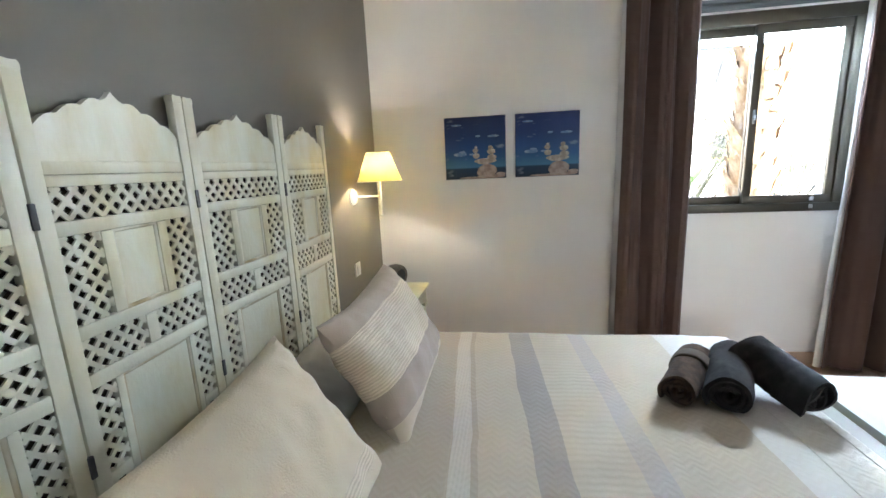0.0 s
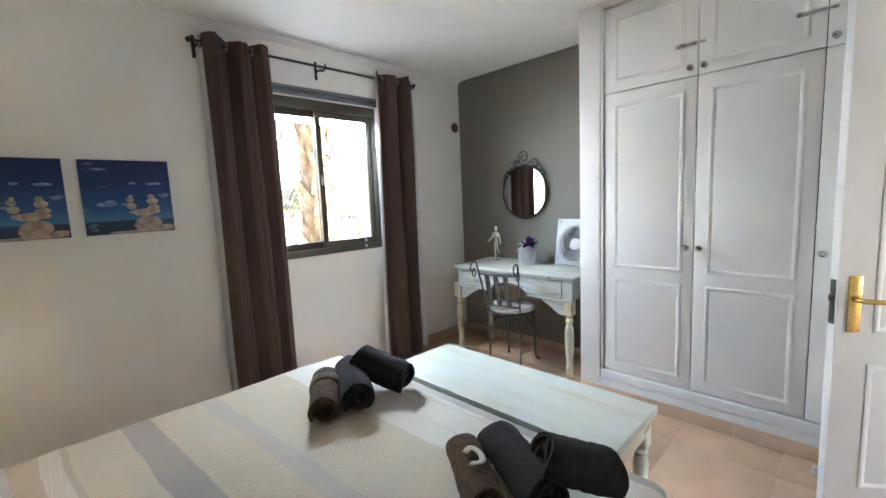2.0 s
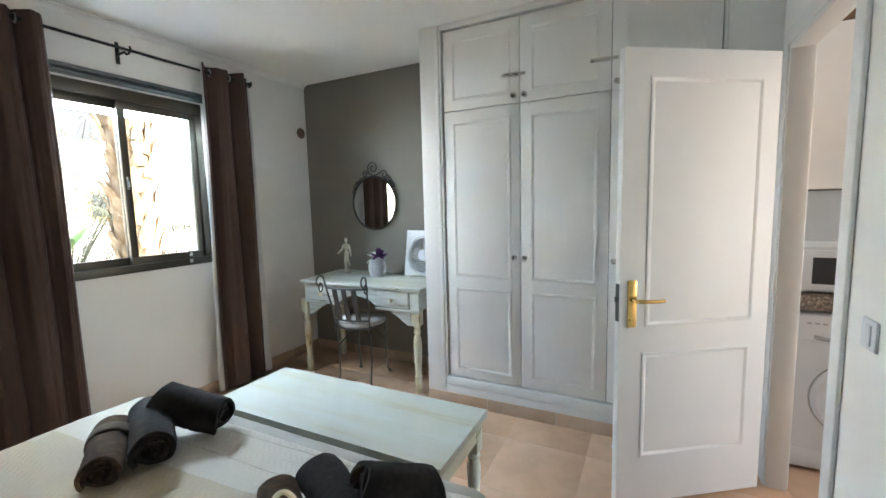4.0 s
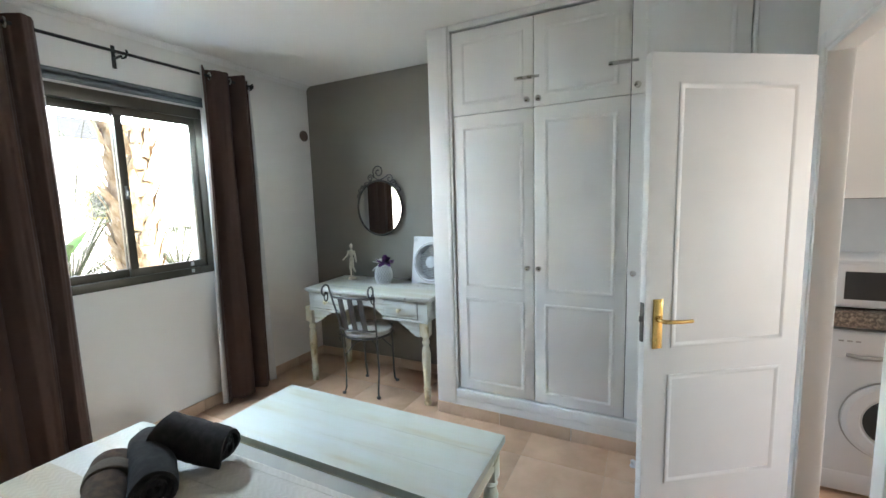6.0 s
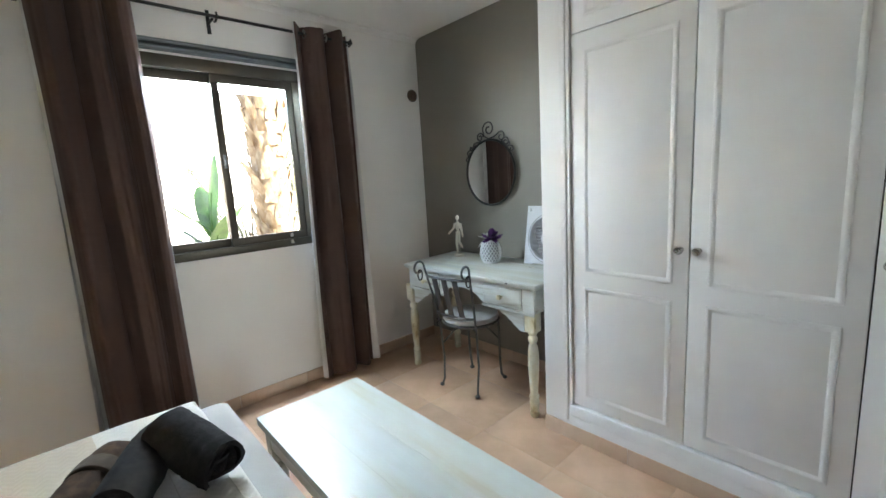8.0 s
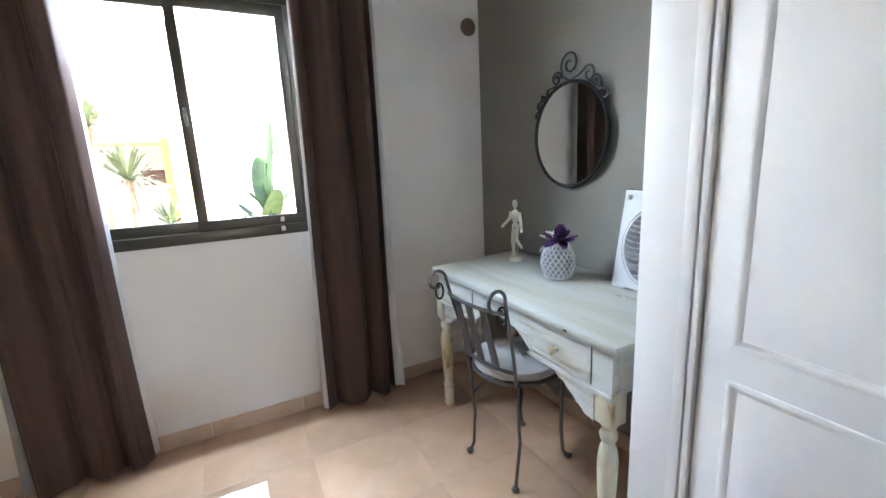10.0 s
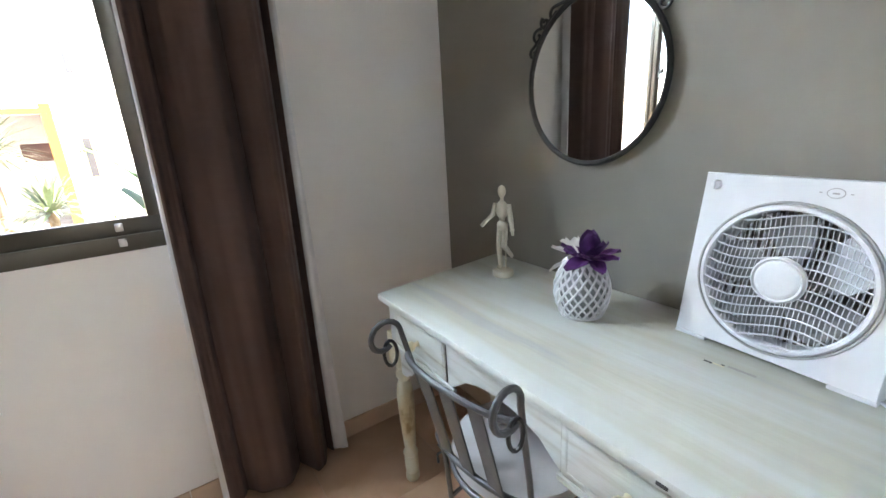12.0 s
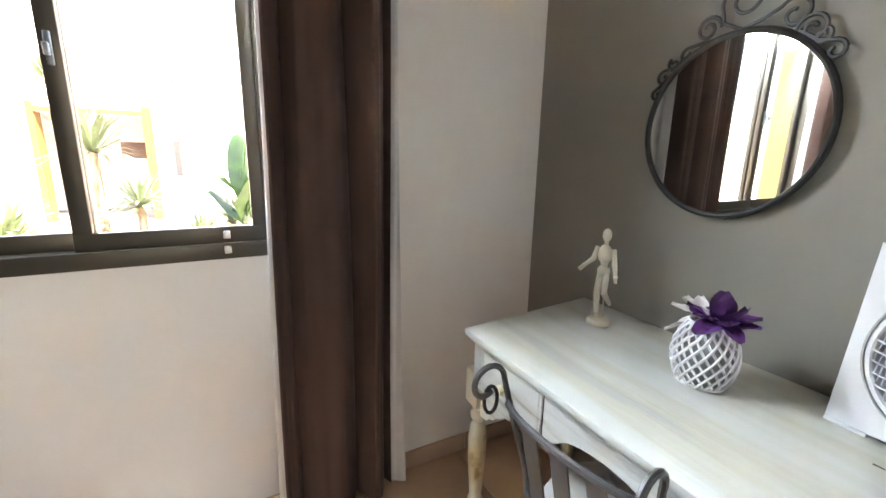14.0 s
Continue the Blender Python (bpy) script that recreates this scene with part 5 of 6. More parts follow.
screen = thing("carved_screen", pose(0, 0, 0), "whitewashed carved wooden folding screen used as headboard, fretwork panels", "headboard")
X_IN, X_OUT = -0.748, -0.728
ys = [0.195, 0.630, 1.066, 1.512, 1.955]
for k in range(4):
    y0, y1 = ys[k], ys[k + 1]
    xa, xb = (X_IN, X_OUT) if k % 2 == 0 else (X_OUT, X_IN)
    ang = math.degrees(math.atan2(y1 - y0, xb - xa))
    screen_panel(screen, pose(xa, y0, 0, 0, 0, ang) @ Matrix.Diagonal(((y1 - y0) / PW, 1, 1, 1)))
for k in range(1, 4):
    for z in (0.78, 1.3):
        bm = bmesh.new()
        xx = X_OUT if k % 2 else X_IN
        box(bm, xx + 0.004, xx + 0.016, ys[k] - 0.006, ys[k] + 0.006, z - 0.025, z + 0.025, 0.002)
        part("hinge", bm, STEELGREY, screen, "grey steel hinge")

# ---- bed ----
BX0, BX1, BY0, BY1, BZ = -0.70, 1.228, 0.26, 1.935, 0.555
bed = thing("bed", pose(0, 0, 0), "double bed base and mattress beneath the spread", "bed")
bm = bmesh.new()
box(bm, BX0, BX1 - 0.03, BY0 + 0.03, BY1 - 0.03, 0.10, 0.32, 0.02)
part("base", bm, SHEET, bed)
bm = bmesh.new()
box(bm, BX0, BX1 - 0.02, BY0 + 0.02, BY1 - 0.02, 0.321, BZ - 0.022, 0.05)
part("mattress", bm, SHEET, bed)
for x in (BX0 + 0.08, BX1 - 0.12):
    for y in (BY0 + 0.12, BY1 - 0.12):
        bm = bmesh.new()
        lathe(bm, [(0.025, 0), (0.03, 0.1)], 12, Matrix.Translation((x, y, 0)))
        part("leg", bm, GAP, bed)
# bedspread: a quilt over the top that rounds over foot and sides and hangs down
bm = bmesh.new()
NU, NV = 120, 130
RAD, HANG = 0.05, 0.33


def fold(s, a, b):
    """Position and drop of a cloth running from edge a to edge b, s metres along the cloth from its middle."""
    half = (b - a) / 2
    mid = (a + b) / 2
    d = abs(s)
    sg = 1 if s > 0 else -1
    flat = half - RAD
    if d < flat:
        return mid + s, 0.0
    d -= flat
    arc = RAD * math.pi / 2
    if d < arc:
        th = d / RAD
        return mid + sg * (flat + RAD * math.sin(th)), RAD * (1 - math.cos(th))
    return mid + sg * (half + 0.02 * (d - arc)), RAD + d - arc


grid = []
halfy = (BY1 - BY0) / 2 - RAD + RAD * math.pi / 2 + HANG
for i in range(NU + 1):
    row = []
    # along x: flat from the head, over the foot
    sx_ = (BX0 + 0.02) + (BX1 - BX0 - 0.02 - RAD + RAD * math.pi / 2 + HANG) * i / NU
    flat = BX1 - RAD
    if sx_ < flat:
        x, dropx = sx_, 0.0
    elif sx_ - flat < RAD * math.pi / 2:
        th = (sx_ - flat) / RAD
        x, dropx = flat + RAD * math.sin(th), RAD * (1 - math.cos(th))
    else:
        x, dropx = BX1, RAD + sx_ - flat - RAD * math.pi / 2
    for j in range(NV + 1):
        s = -halfy + 2 * halfy * j / NV
        y, dropy = fold(s, BY0, BY1)
        drop = max(dropx, dropy) if min(dropx, dropy) < 0.001 else min(HANG + RAD, math.hypot(dropx, dropy))
        # rounded plan at the corners of the foot
        cx, cy = BX1 - 0.16, (BY1 - 0.16 if y > (BY0 + BY1) / 2 else BY0 + 0.16)
        if x > cx and abs(y - (BY0 + BY1) / 2) > abs(cy - (BY0 + BY1) / 2):
            vx, vy = x - cx, y - cy
            r = math.hypot(vx, vy)
            m_ = max(abs(vx), abs(vy))
            if r > 1e-6:
                k = m_ / r
                x, y = cx + vx * k, cy + vy * k
        lump = 0.006 * noise.noise(Vector((x * 3.0, y * 3.0, 2.0))) + 0.0025 * noise.noise(Vector((x * 11, y * 11, 5.0)))
        row.append(bm.verts.new((x, y, BZ - drop + lump * (1 if drop < 0.01 else 0.4))))
    grid.append(row)
for i in range(NU):
    for j in range(NV):
        bm.faces.new((grid[i][j], grid[i + 1][j], grid[i + 1][j + 1], grid[i][j + 1]))
bedspread = solid("bedspread", bm, SPREAD, "cream and grey striped quilted bedspread lying smoothly over the bed", "bedspread")
for x in (0.94, 1.06):
    bm = bmesh.new()
    pts = []
    for k in range(60):
        y = BY0 + 0.10 + (BY1 - BY0 - 0.20) * k / 59
        xx = x - 0.03 * (y - 1.0)
        pts.append((xx, y, BZ + 0.0095 + 0.006 * noise.noise(Vector((xx * 3.0, y * 3.0, 2.0))) + 0.0025 * noise.noise(Vector((xx * 11, y * 11, 5.0)))))
    tube(bm, pts, 0.0022, 6)
    part("seam", bm, SEAM, bedspread, "raised stitched seam")
th = bedspread.modifiers.new("thickness", "SOLIDIFY")
th.thickness, th.offset = 0.010, 1.0


def pillow(name, mat, m, w, h, d, label, crease=0.0):
    """A stuffed pillow: pinched seams, full middle, pointed corners."""
    bm = bmesh.new()
    n = 44
    tops = []
    for side in (1, -1):
        g = []
        for i in range(n + 1):
            row = []
            for j in range(n + 1):
                u, v = 2 * i / n - 1, 2 * j / n - 1
                full = ((1 - abs(u) ** 2.6) * (1 - abs(v) ** 2.6)) ** 0.42
                pull = 0.10 * (1 - v * v) * abs(u) ** 3, 0.12 * (1 - u * u) * abs(v) ** 3
                x = u * w / 2 * (1 - pull[0])
                y = v * h / 2 * (1 - pull[1])
                wr = 0.009 * math.sin(38 * (x * 0.5 + y) + 6 * noise.noise(Vector((x * 5, y * 5, w)))) * full * max(0.0, abs(u) - 0.25) + 0.013 * noise.noise(Vector((x * 9, y * 9, 3.0 * side + w))) * full + 0.007 * noise.noise(Vector((x * 25, y * 17, side + w)))
                row.append(bm.verts.new((x, y, side * d / 2 * full + wr)))
            g.append(row)
        for i in range(n):
            for j in range(n):
                f = (g[i][j], g[i + 1][j], g[i + 1][j + 1], g[i][j + 1])
                bm.faces.new(f if side > 0 else tuple(reversed(f)))
        tops.append(g)
    bmesh.ops.remove_doubles(bm, verts=bm.verts, dist=0.0032)
    return solid(name, bm, mat, label, "pillow", m=m, group="pillows on the bed")


# local y runs up the pillow, local z is its front
pillow("pillow", PILLOWA, pose(-0.290, 1.375, 0.750, 0, 0, 90) @ pose(0, 0, 0, 60, 0, 0) @ pose(0, 0, 0, 0, 0, 2), 0.68, 0.45, 0.20, "grey and cream pillow with knitted stripes, leaning on the headboard side")
pillow("pillow", PILLOWB, pose(-0.335, 0.60, 0.745, 0, 0, 90) @ pose(0, 0, 0, 55, 0, 0) @ pose(0, 0, 0, 0, 0, 2), 0.70, 0.46, 0.19, "cream pillow with a ribbed border, standing on the bed")

for y in (1.40, 0.62):
    pillow("pillow", SHEET, pose(-0.535, y, 0.615, 0, 0, 90) @ pose(0, 0, 0, 6, 0, 0), 0.72, 0.36, 0.13, "plain grey pillow lying flat along the headboard")


# ---- rolled towels ----
def towel(mat, m, radius, length, label, band=None):
    """A towel rolled up: a spiral of thick cloth, its layers seen at the ends."""
    t = thing("rolled_towel", m, label, "towel", "rolled towels on the bed")
    bm = bmesh.new()
    turns, per = 3.6, 30
    n = int(turns * per)
    th = radius / (turns + 0.6) * 0.86
    prof = []
    for i in range(n + 1):
        a = 2 * math.pi * i / per
        r = th * 0.5 + (radius - th * 0.5) * (i / n)
        prof.append((r * math.cos(a), r * math.sin(a) * 0.92, r))
    rows_ = 34
    inner_, outer_ = [], []
    for k in range(rows_ + 1):
        f = k / rows_
        ri, ro = [], []
        for i, (px, pz, r) in enumerate(prof):
            ext = 0.010 * math.sin(i * 0.37) + 0.012 * (i / n - 0.5)
            y = (f - 0.5) * (length + 2 * ext * abs(2 * f - 1) ** 3)
            edge = 1 - 0.05 * abs(2 * f - 1) ** 6
            lump = 1 + 0.10 * noise.noise(Vector((px * 20 + length * 9, y * 14, pz * 20))) + 0.05 * noise.noise(Vector((px * 60, y * 55, pz * 60))) + 0.03 * noise.noise(Vector((px * 170, y * 160, pz * 170)))
            c = Vector((px, 0, pz)).normalized()
            ro.append(bm.verts.new((px * edge * lump + c.x * th * 0.45, y, pz * edge * lump + c.z * th * 0.45)))
            ri.append(bm.verts.new((px * edge - c.x * th * 0.45, y, pz * edge - c.z * th * 0.45)))
        outer_.append(ro)
        inner_.append(ri)
    for k in range(rows_):
        for i in range(n):
            bm.faces.new((outer_[k][i], outer_[k][i + 1], outer_[k + 1][i + 1], outer_[k + 1][i]))
            bm.faces.new((inner_[k][i + 1], inner_[k][i], inner_[k + 1][i], inner_[k + 1][i + 1]))
        for i in (0, n):
            bm.faces.new((outer_[k][i], outer_[k + 1][i], inner_[k + 1][i], inner_[k][i]))
    for k in (0, rows_):
        for i in range(n):
            bm.faces.new((outer_[k][i], outer_[k][i + 1], inner_[k][i + 1], inner_[k][i]))
    part("roll", bm, mat, t)
    if band:
        bm = bmesh.new()
        rr = radius + th * 0.47
        prof2 = [(rr, -0.03), (rr + 0.004, -0.026), (rr + 0.005, 0.0), (rr + 0.004, 0.026), (rr, 0.03)]
        lathe(bm, prof2, 28, pose(0, band[1], 0, 90, 0, 0) @ Matrix.Diagonal((1, 0.93, 1, 1)))
        part("band", bm, band[0], t, "woven band")
    return t


RZ = BZ + 0.010
towel(TOWELBROWN, pose(0.745, 1.440, RZ + 0.058, 0, 0, -31), 0.056, 0.31, "brown rolled towel with a tan band, on the bedspread", (TOWELTAN, 0.045))
towel(TOWELGREY, pose(0.868, 1.415, RZ + 0.070, 0, 0, -27), 0.066, 0.33, "charcoal rolled towel on the bedspread")
towel(TOWELGREY, pose(0.992, 1.380, RZ + 0.096, 17, 0, 24), 0.070, 0.23, "charcoal rolled towel leaning across its neighbour")
ringed = towel(TOWELBROWN, pose(0.760, 0.655, RZ + 0.058, 0, 0, -35), 0.054, 0.26, "brown rolled towel with a cream printed ring, on the bedspread")
bm = bmesh.new()
tube(bm, [(0.024 * math.cos(a) - 0.004, -0.010 + 0.034 * math.sin(a), 0.0640 - 0.009 * math.cos(a) ** 2) for a in (-2.2 + 4.6 * i / 18 for i in range(19))], [0.0030] * 19, 8, flat=3.0)
part("print", bm, CREAMPRINT, ringed, "cream printed ring")
towel(TOWELGREY, pose(0.868, 0.580, RZ + 0.066, 0, 0, -28), 0.062, 0.29, "charcoal rolled towel on the bedspread")
towel(TOWELGREY, pose(0.930, 0.440, RZ + 0.100, 20, 0, 50), 0.064, 0.20, "charcoal rolled towel lying across its neighbour")

# ---- bench at the foot of the bed ----
bench = thing("bench", pose(1.245, 0.480, 0, 0, 0, 0), "whitewashed wooden bench with turned legs at the foot of the bed", "bench")
BW, BL, BH = 0.447, 1.195, 0.508
BOARDS = material("washed_white_bench_boards", (0.57, 0.605, 0.57), 0.36, second=(0.545, 0.56, 0.49), third=(0.51, 0.49, 0.38), scale=5, stretch=(2.6, 0.30, 2.6), bump=0.14, grain=40, low=0.40, high=0.60, detail=9)
for a, b, drop in ((0.0, 0.14995, 0.0), (0.15, 0.29995, 0.0001), (0.30, BW, 0.0)):
    bm = bmesh.new()
    box(bm, a, b, 0, BL, BH - 0.030, BH - drop, 0.0006)
    part("seat_board", bm, BOARDS, bench, smooth=False)
bm = bmesh.new()
for x in (0.02, BW - 0.040):
    box(bm, x, x + 0.020, 0.05, BL - 0.05, BH - 0.115, BH - 0.031, 0.002)
for y in (0.02, BL - 0.040):
    box(bm, 0.05, BW - 0.05, y, y + 0.020, BH - 0.115, BH - 0.031, 0.002)
part("apron", bm, BENCHPAINT, bench)
BLEG = [(0.018, 0.0), (0.022, 0.012), (0.020, 0.04), (0.025, 0.052), (0.019, 0.066), (0.022, 0.12), (0.029, 0.22), (0.031, 0.27), (0.022, 0.305), (0.030, 0.318), (0.022, 0.332), (0.029, 0.345)]
for x in (0.048, BW - 0.048):
    for y in (0.048, BL - 0.048):
        bm = bmesh.new()
        lathe(bm, BLEG, 16, Matrix.Translation((x, y, 0)))
        box(bm, x - 0.030, x + 0.030, y - 0.030, y + 0.030, 0.34, BH - 0.031, 0.003)
        part("leg", bm, BENCHPAINT, bench)

# ---- bedside table with clock ----
NZ = 0.605
night = thing("bedside_table", pose(W + 0.012, 2.22, 0), "cream painted bedside table with a drawer", "bedside table")
NWX, NWY = 0.365, 0.425
bm = bmesh.new()
box(bm, 0, NWX, 0, NWY, NZ - 0.022, NZ, 0.006)
part("top", bm, CREAMPAINT, night)
bm = bmesh.new()
box(bm, 0.015, NWX - 0.022, 0.02, NWY - 0.02, NZ - 0.15, NZ - 0.0225, 0.003)
part("body", bm, CREAMPAINT, night)
bm = bmesh.new()
box(bm, NWX - 0.024, NWX - 0.012, 0.06, NWY - 0.06, NZ - 0.135, NZ - 0.035, 0.003)
d = part("drawer", bm, CREAMPAINT, night)
bm = bmesh.new()
lathe(bm, [(0.006, 0), (0.006, 0.01), (0.013, 0.016), (0.012, 0.024), (0.0, 0.028)], 14, pose(NWX - 0.012, NWY / 2, NZ - 0.085, 0, 90, 0))
part("knob", bm, CREAMPAINT, d)
for x in (0.035, NWX - 0.045):
    for y in (0.045, NWY - 0.045):
        bm = bmesh.new()
        lathe(bm, [(0.014, 0.0), (0.018, 0.05), (0.015, 0.07), (0.022, 0.3), (0.024, NZ - 0.15)], 14, Matrix.Translation((x, y, 0)))
        part("leg", bm, CREAMPAINT, night)
bm = bmesh.new()
box(bm, 0.03, NWX - 0.04, 0.04, NWY - 0.04, 0.16, 0.178, 0.003)
part("shelf", bm, CREAMPAINT, night)
clock = thing("round_clock", pose(-0.600, 2.55, NZ + 0.001, 0, 0, 62), "round brown fuzzy clock with dark face on the bedside table", "clock")
bm = bmesh.new()
lathe(bm, [(0.052, -0.052), (0.066, -0.04), (0.073, -0.012), (0.073, 0.02), (0.066, 0.042), (0.050, 0.050), (0.044, 0.044)], 32, pose(0, 0, 0.073, 90, 0, 0))
cb = part("case", bm, SEAGRASS, clock)
bm = bmesh.new()
lathe(bm, [(0.044, 0.040), (0.043, 0.0455), (0.0, 0.046)], 28, pose(0, 0, 0.073, 90, 0, 0))
part("face", bm, DARKPLASTIC, clock, "dark glossy face")

# ---- wall lamp, lit ----
LXW, LYW, LZ = -0.600, 2.350, 1.208
lamp = thing("wall_lamp", pose(W, LYW, LZ), "white swing-arm wall lamp with lit cream fabric shade", "wall lamp")
bm = bmesh.new()
lathe(bm, [(0.048, 0), (0.048, 0.006), (0.038, 0.018), (0.020, 0.024), (0.0, 0.025)], 28, pose(0, 0, 0, 0, 90, 0))
part("wall_plate", bm, PLASTIC, lamp)
bm = bmesh.new()
tube(bm, [(0.02, 0, 0.0), (-W + LXW, 0, 0.0)], 0.0055, 10)
part("arm", bm, PLASTIC, lamp)
bm = bmesh.new()
ax = -W + LXW
tube(bm, [(ax, 0, -0.105), (ax, 0, 0.13)], 0.0075, 10)
lathe(bm, [(0.004, -0.118), (0.012, -0.114), (0.012, -0.106), (0.0075, -0.102)], 14, Matrix.Translation((ax, 0, 0)))
lathe(bm, [(0.012, 0.10), (0.016, 0.11), (0.016, 0.150), (0.012, 0.155)], 14, Matrix.Translation((ax, 0, 0)))
part("stem", bm, PLASTIC, lamp)
bm = bmesh.new()
for r_in in (0.0,):
    prof = [(0.128, 0.088), (0.068, 0.248)]
    rings_ = [[bm.verts.new((ax + r * math.cos(2 * math.pi * i / 40), r * math.sin(2 * math.pi * i / 40), z)) for i in range(40)] for r, z in prof]
    for i in range(40):
        j = (i + 1) % 40
        bm.faces.new((rings_[0][i], rings_[0][j], rings_[1][j], rings_[1][i]))
shade = part("shade", bm, SHADE, lamp, "cream fabric shade")
bm = bmesh.new()
for r, z in ((0.128, 0.088), (0.068, 0.248)):
    tube(bm, [(ax + r * math.cos(2 * math.pi * i / 40), r * math.sin(2 * math.pi * i / 40), z) for i in range(40)], 0.002, 5, True)
for k in range(3):
    a = 2 * math.pi * k / 3
    tube(bm, [(ax, 0, 0.150), (ax + 0.10 * math.cos(a), 0.10 * math.sin(a), 0.155)], 0.0012, 5)
part("shade_ring", bm, CREAMPAINT, shade)
bulb_mat = bpy.data.materials.new("lit_bulb")
bulb_mat.use_nodes = True
bb = bulb_mat.node_tree.nodes["Principled BSDF"]
bb.inputs["Emission Color"].default_value = (1.0, 0.94, 0.84, 1)
bb.inputs["Emission Strength"].default_value = BULB
bm = bmesh.new()
ball(bm, (ax, 0, 0.180), (0.022, 0.022, 0.028), 16)
part("bulb", bm, bulb_mat, lamp, "lit warm bulb")

# ---- kitchen seen through the doorway ----
KX = 2.66
wash = thing("washing_machine", facing_west(KX, -0.762, 0), "white front-loading washing machine under the worktop", "washing machine")
bm = bmesh.new()
box(bm, 0, 0.595, 0, 0.46, 0.02, 0.818, 0.008)
part("body", bm, PLASTIC, wash)
bm = bmesh.new()
box(bm, 0.004, 0.591, -0.010, 0.002, 0.688, 0.812, 0.006)
pan = part("control_panel", bm, PLASTIC, wash)
bm = bmesh.new()
tube(bm, [(0.09 + 0.05 * i, -0.014, 0.704 - 0.010 * math.sin(math.pi * i / 3)) for i in range(4)], 0.010, 8)
part("drawer_grip", bm, GREYPLASTIC, pan)
bm = bmesh.new()
for i in range(3):
    box(bm, 0.06 + 0.03 * i, 0.078 + 0.03 * i, -0.012, -0.009, 0.765, 0.772)
part("marks", bm, GREYPLASTIC, pan)
bm = bmesh.new()
lathe(bm, [(0.185, 0.0), (0.185, 0.018), (0.170, 0.030), (0.128, 0.030), (0.120, 0.018)], 48, pose(0.275, 0.0, 0.402, 90, 0, 0))
dd = part("door_ring", bm, PLASTIC, wash)
bm = bmesh.new()
tube(bm, [(0.275 + 0.188 * math.cos(a), -0.002, 0.402 + 0.188 * math.sin(a)) for a in (2 * math.pi * i / 48 for i in range(48))], 0.004, 6, True)
part("seal", bm, GREYPLASTIC, dd)
bm = bmesh.new()
lathe(bm, [(0.121, 0.010), (0.10, 0.028), (0.05, 0.038), (0.0, 0.04)], 40, pose(0.275, 0.0, 0.402, 90, 0, 0))
part("door_glass", bm, DARKPLASTIC, dd, "dark glass bowl")
bm = bmesh.new()
box(bm, 0.004, 0.591, -0.002, 0.003, 0.03, 0.12, 0.002)
part("kick_panel", bm, PLASTIC, wash)
bm = bmesh.new()
box(bm, KX - 0.03, E_, -2.4, -0.745, 0.835, 0.907, 0.006)
solid("worktop", bm, GRANITE, "brown speckled granite worktop", "worktop")
bm = bmesh.new()
for y0, y1 in ((-2.0, -1.365), (-2.4, -2.002)):
    box(bm, KX, E_, y0, y1, 0.02, 0.833, 0.003)
solid("base_cabinet", bm, LACQUER, "white kitchen base cabinets", "cabinet")
micro = thing("microwave", facing_west(KX + 0.03, -0.79, 0.9085), "white microwave oven on the worktop", "microwave")
bm = bmesh.new()
box(bm, 0, 0.46, 0, 0.34, 0.008, 0.230, 0.006)
part("body", bm, PLASTIC, micro)
bm = bmesh.new()
box(bm, 0.008, 0.345, -0.014, 0.0, 0.016, 0.214, 0.004)
md = part("door", bm, PLASTIC, micro)
bm = bmesh.new()
box(bm, 0.045, 0.320, -0.016, -0.013, 0.050, 0.180, 0.002)
part("window", bm, DARKPLASTIC, md, "dark glass window")
bm = bmesh.new()
for x in (0.03, 0.40):
    for y in (0.03, 0.30):
        lathe(bm, [(0.012, 0.0), (0.012, 0.01)], 10, Matrix.Translation((x, y, 0)))
part("foot", bm, GREYPLASTIC, micro)
upper = thing("wall_cabinet", facing_west(2.80, -0.80, 1.42), "white kitchen wall cabinet with bow handle", "cabinet")
bm = bmesh.new()
box(bm, 0, 0.55, 0, 0.35, 0, 0.78, 0.002)
part("body", bm, LACQUER, upper)
bm = bmesh.new()
box(bm, 0.002, 0.548, -0.020, -0.001, 0.002, 0.778, 0.002)
ud = part("door", bm, LACQUER, upper)
bm = bmesh.new()
tube(bm, [(0.21, -0.02, 0.05), (0.21, -0.045, 0.065), (0.21, -0.050, 0.115), (0.21, -0.045, 0.165), (0.21, -0.02, 0.18)], 0.008, 8)
part("handle", bm, CHROME, ud, "brushed metal bow handle")
bm = bmesh.new()
box(bm, 2.78, E_ - 0.002, -1.5, -0.80, 2.205, 2.50, 0.002)
solid("cabinet_top_shelf", bm, material("brown_wood", (0.16, 0.09, 0.05), 0.6), "dark wooden shelf above the wall cabinet", "shelf")
bm = bmesh.new()
box(bm, E_ - 0.008, E_ - 0.001, -2.4, -0.80, 0.91, 1.41)
solid("splashback", bm, KITCHENWALL, "pale tiled splashback", "splashback", "structure")

# ---- garden outside ----
bm = bmesh.new()
g0 = -0.12
n = 40
vs = []
for i in range(n + 1):
    for j in range(n + 1):
        u, v = (i / n - 0.5), (j / n - 0.5)
        x, y = 600 * u * abs(u) + 1.5, 600 * v * abs(v) + 8
        inside = -3.0 < x < 4.5 and -4 < y < N + 0.5
        vs.append(bm.verts.new((x, y, g0 + (0 if inside else 0.03 * noise.noise(Vector((x * 0.4, y * 0.4, 0)))))))
for i in range(n):
    for j in range(n):
        a = i * (n + 1) + j
        bm.faces.new((vs[a], vs[a + n + 1], vs[a + n + 2], vs[a + 1]))
solid("ground", bm, PAVING, "pale sunlit paving and gravel of the garden", "ground", "structure")

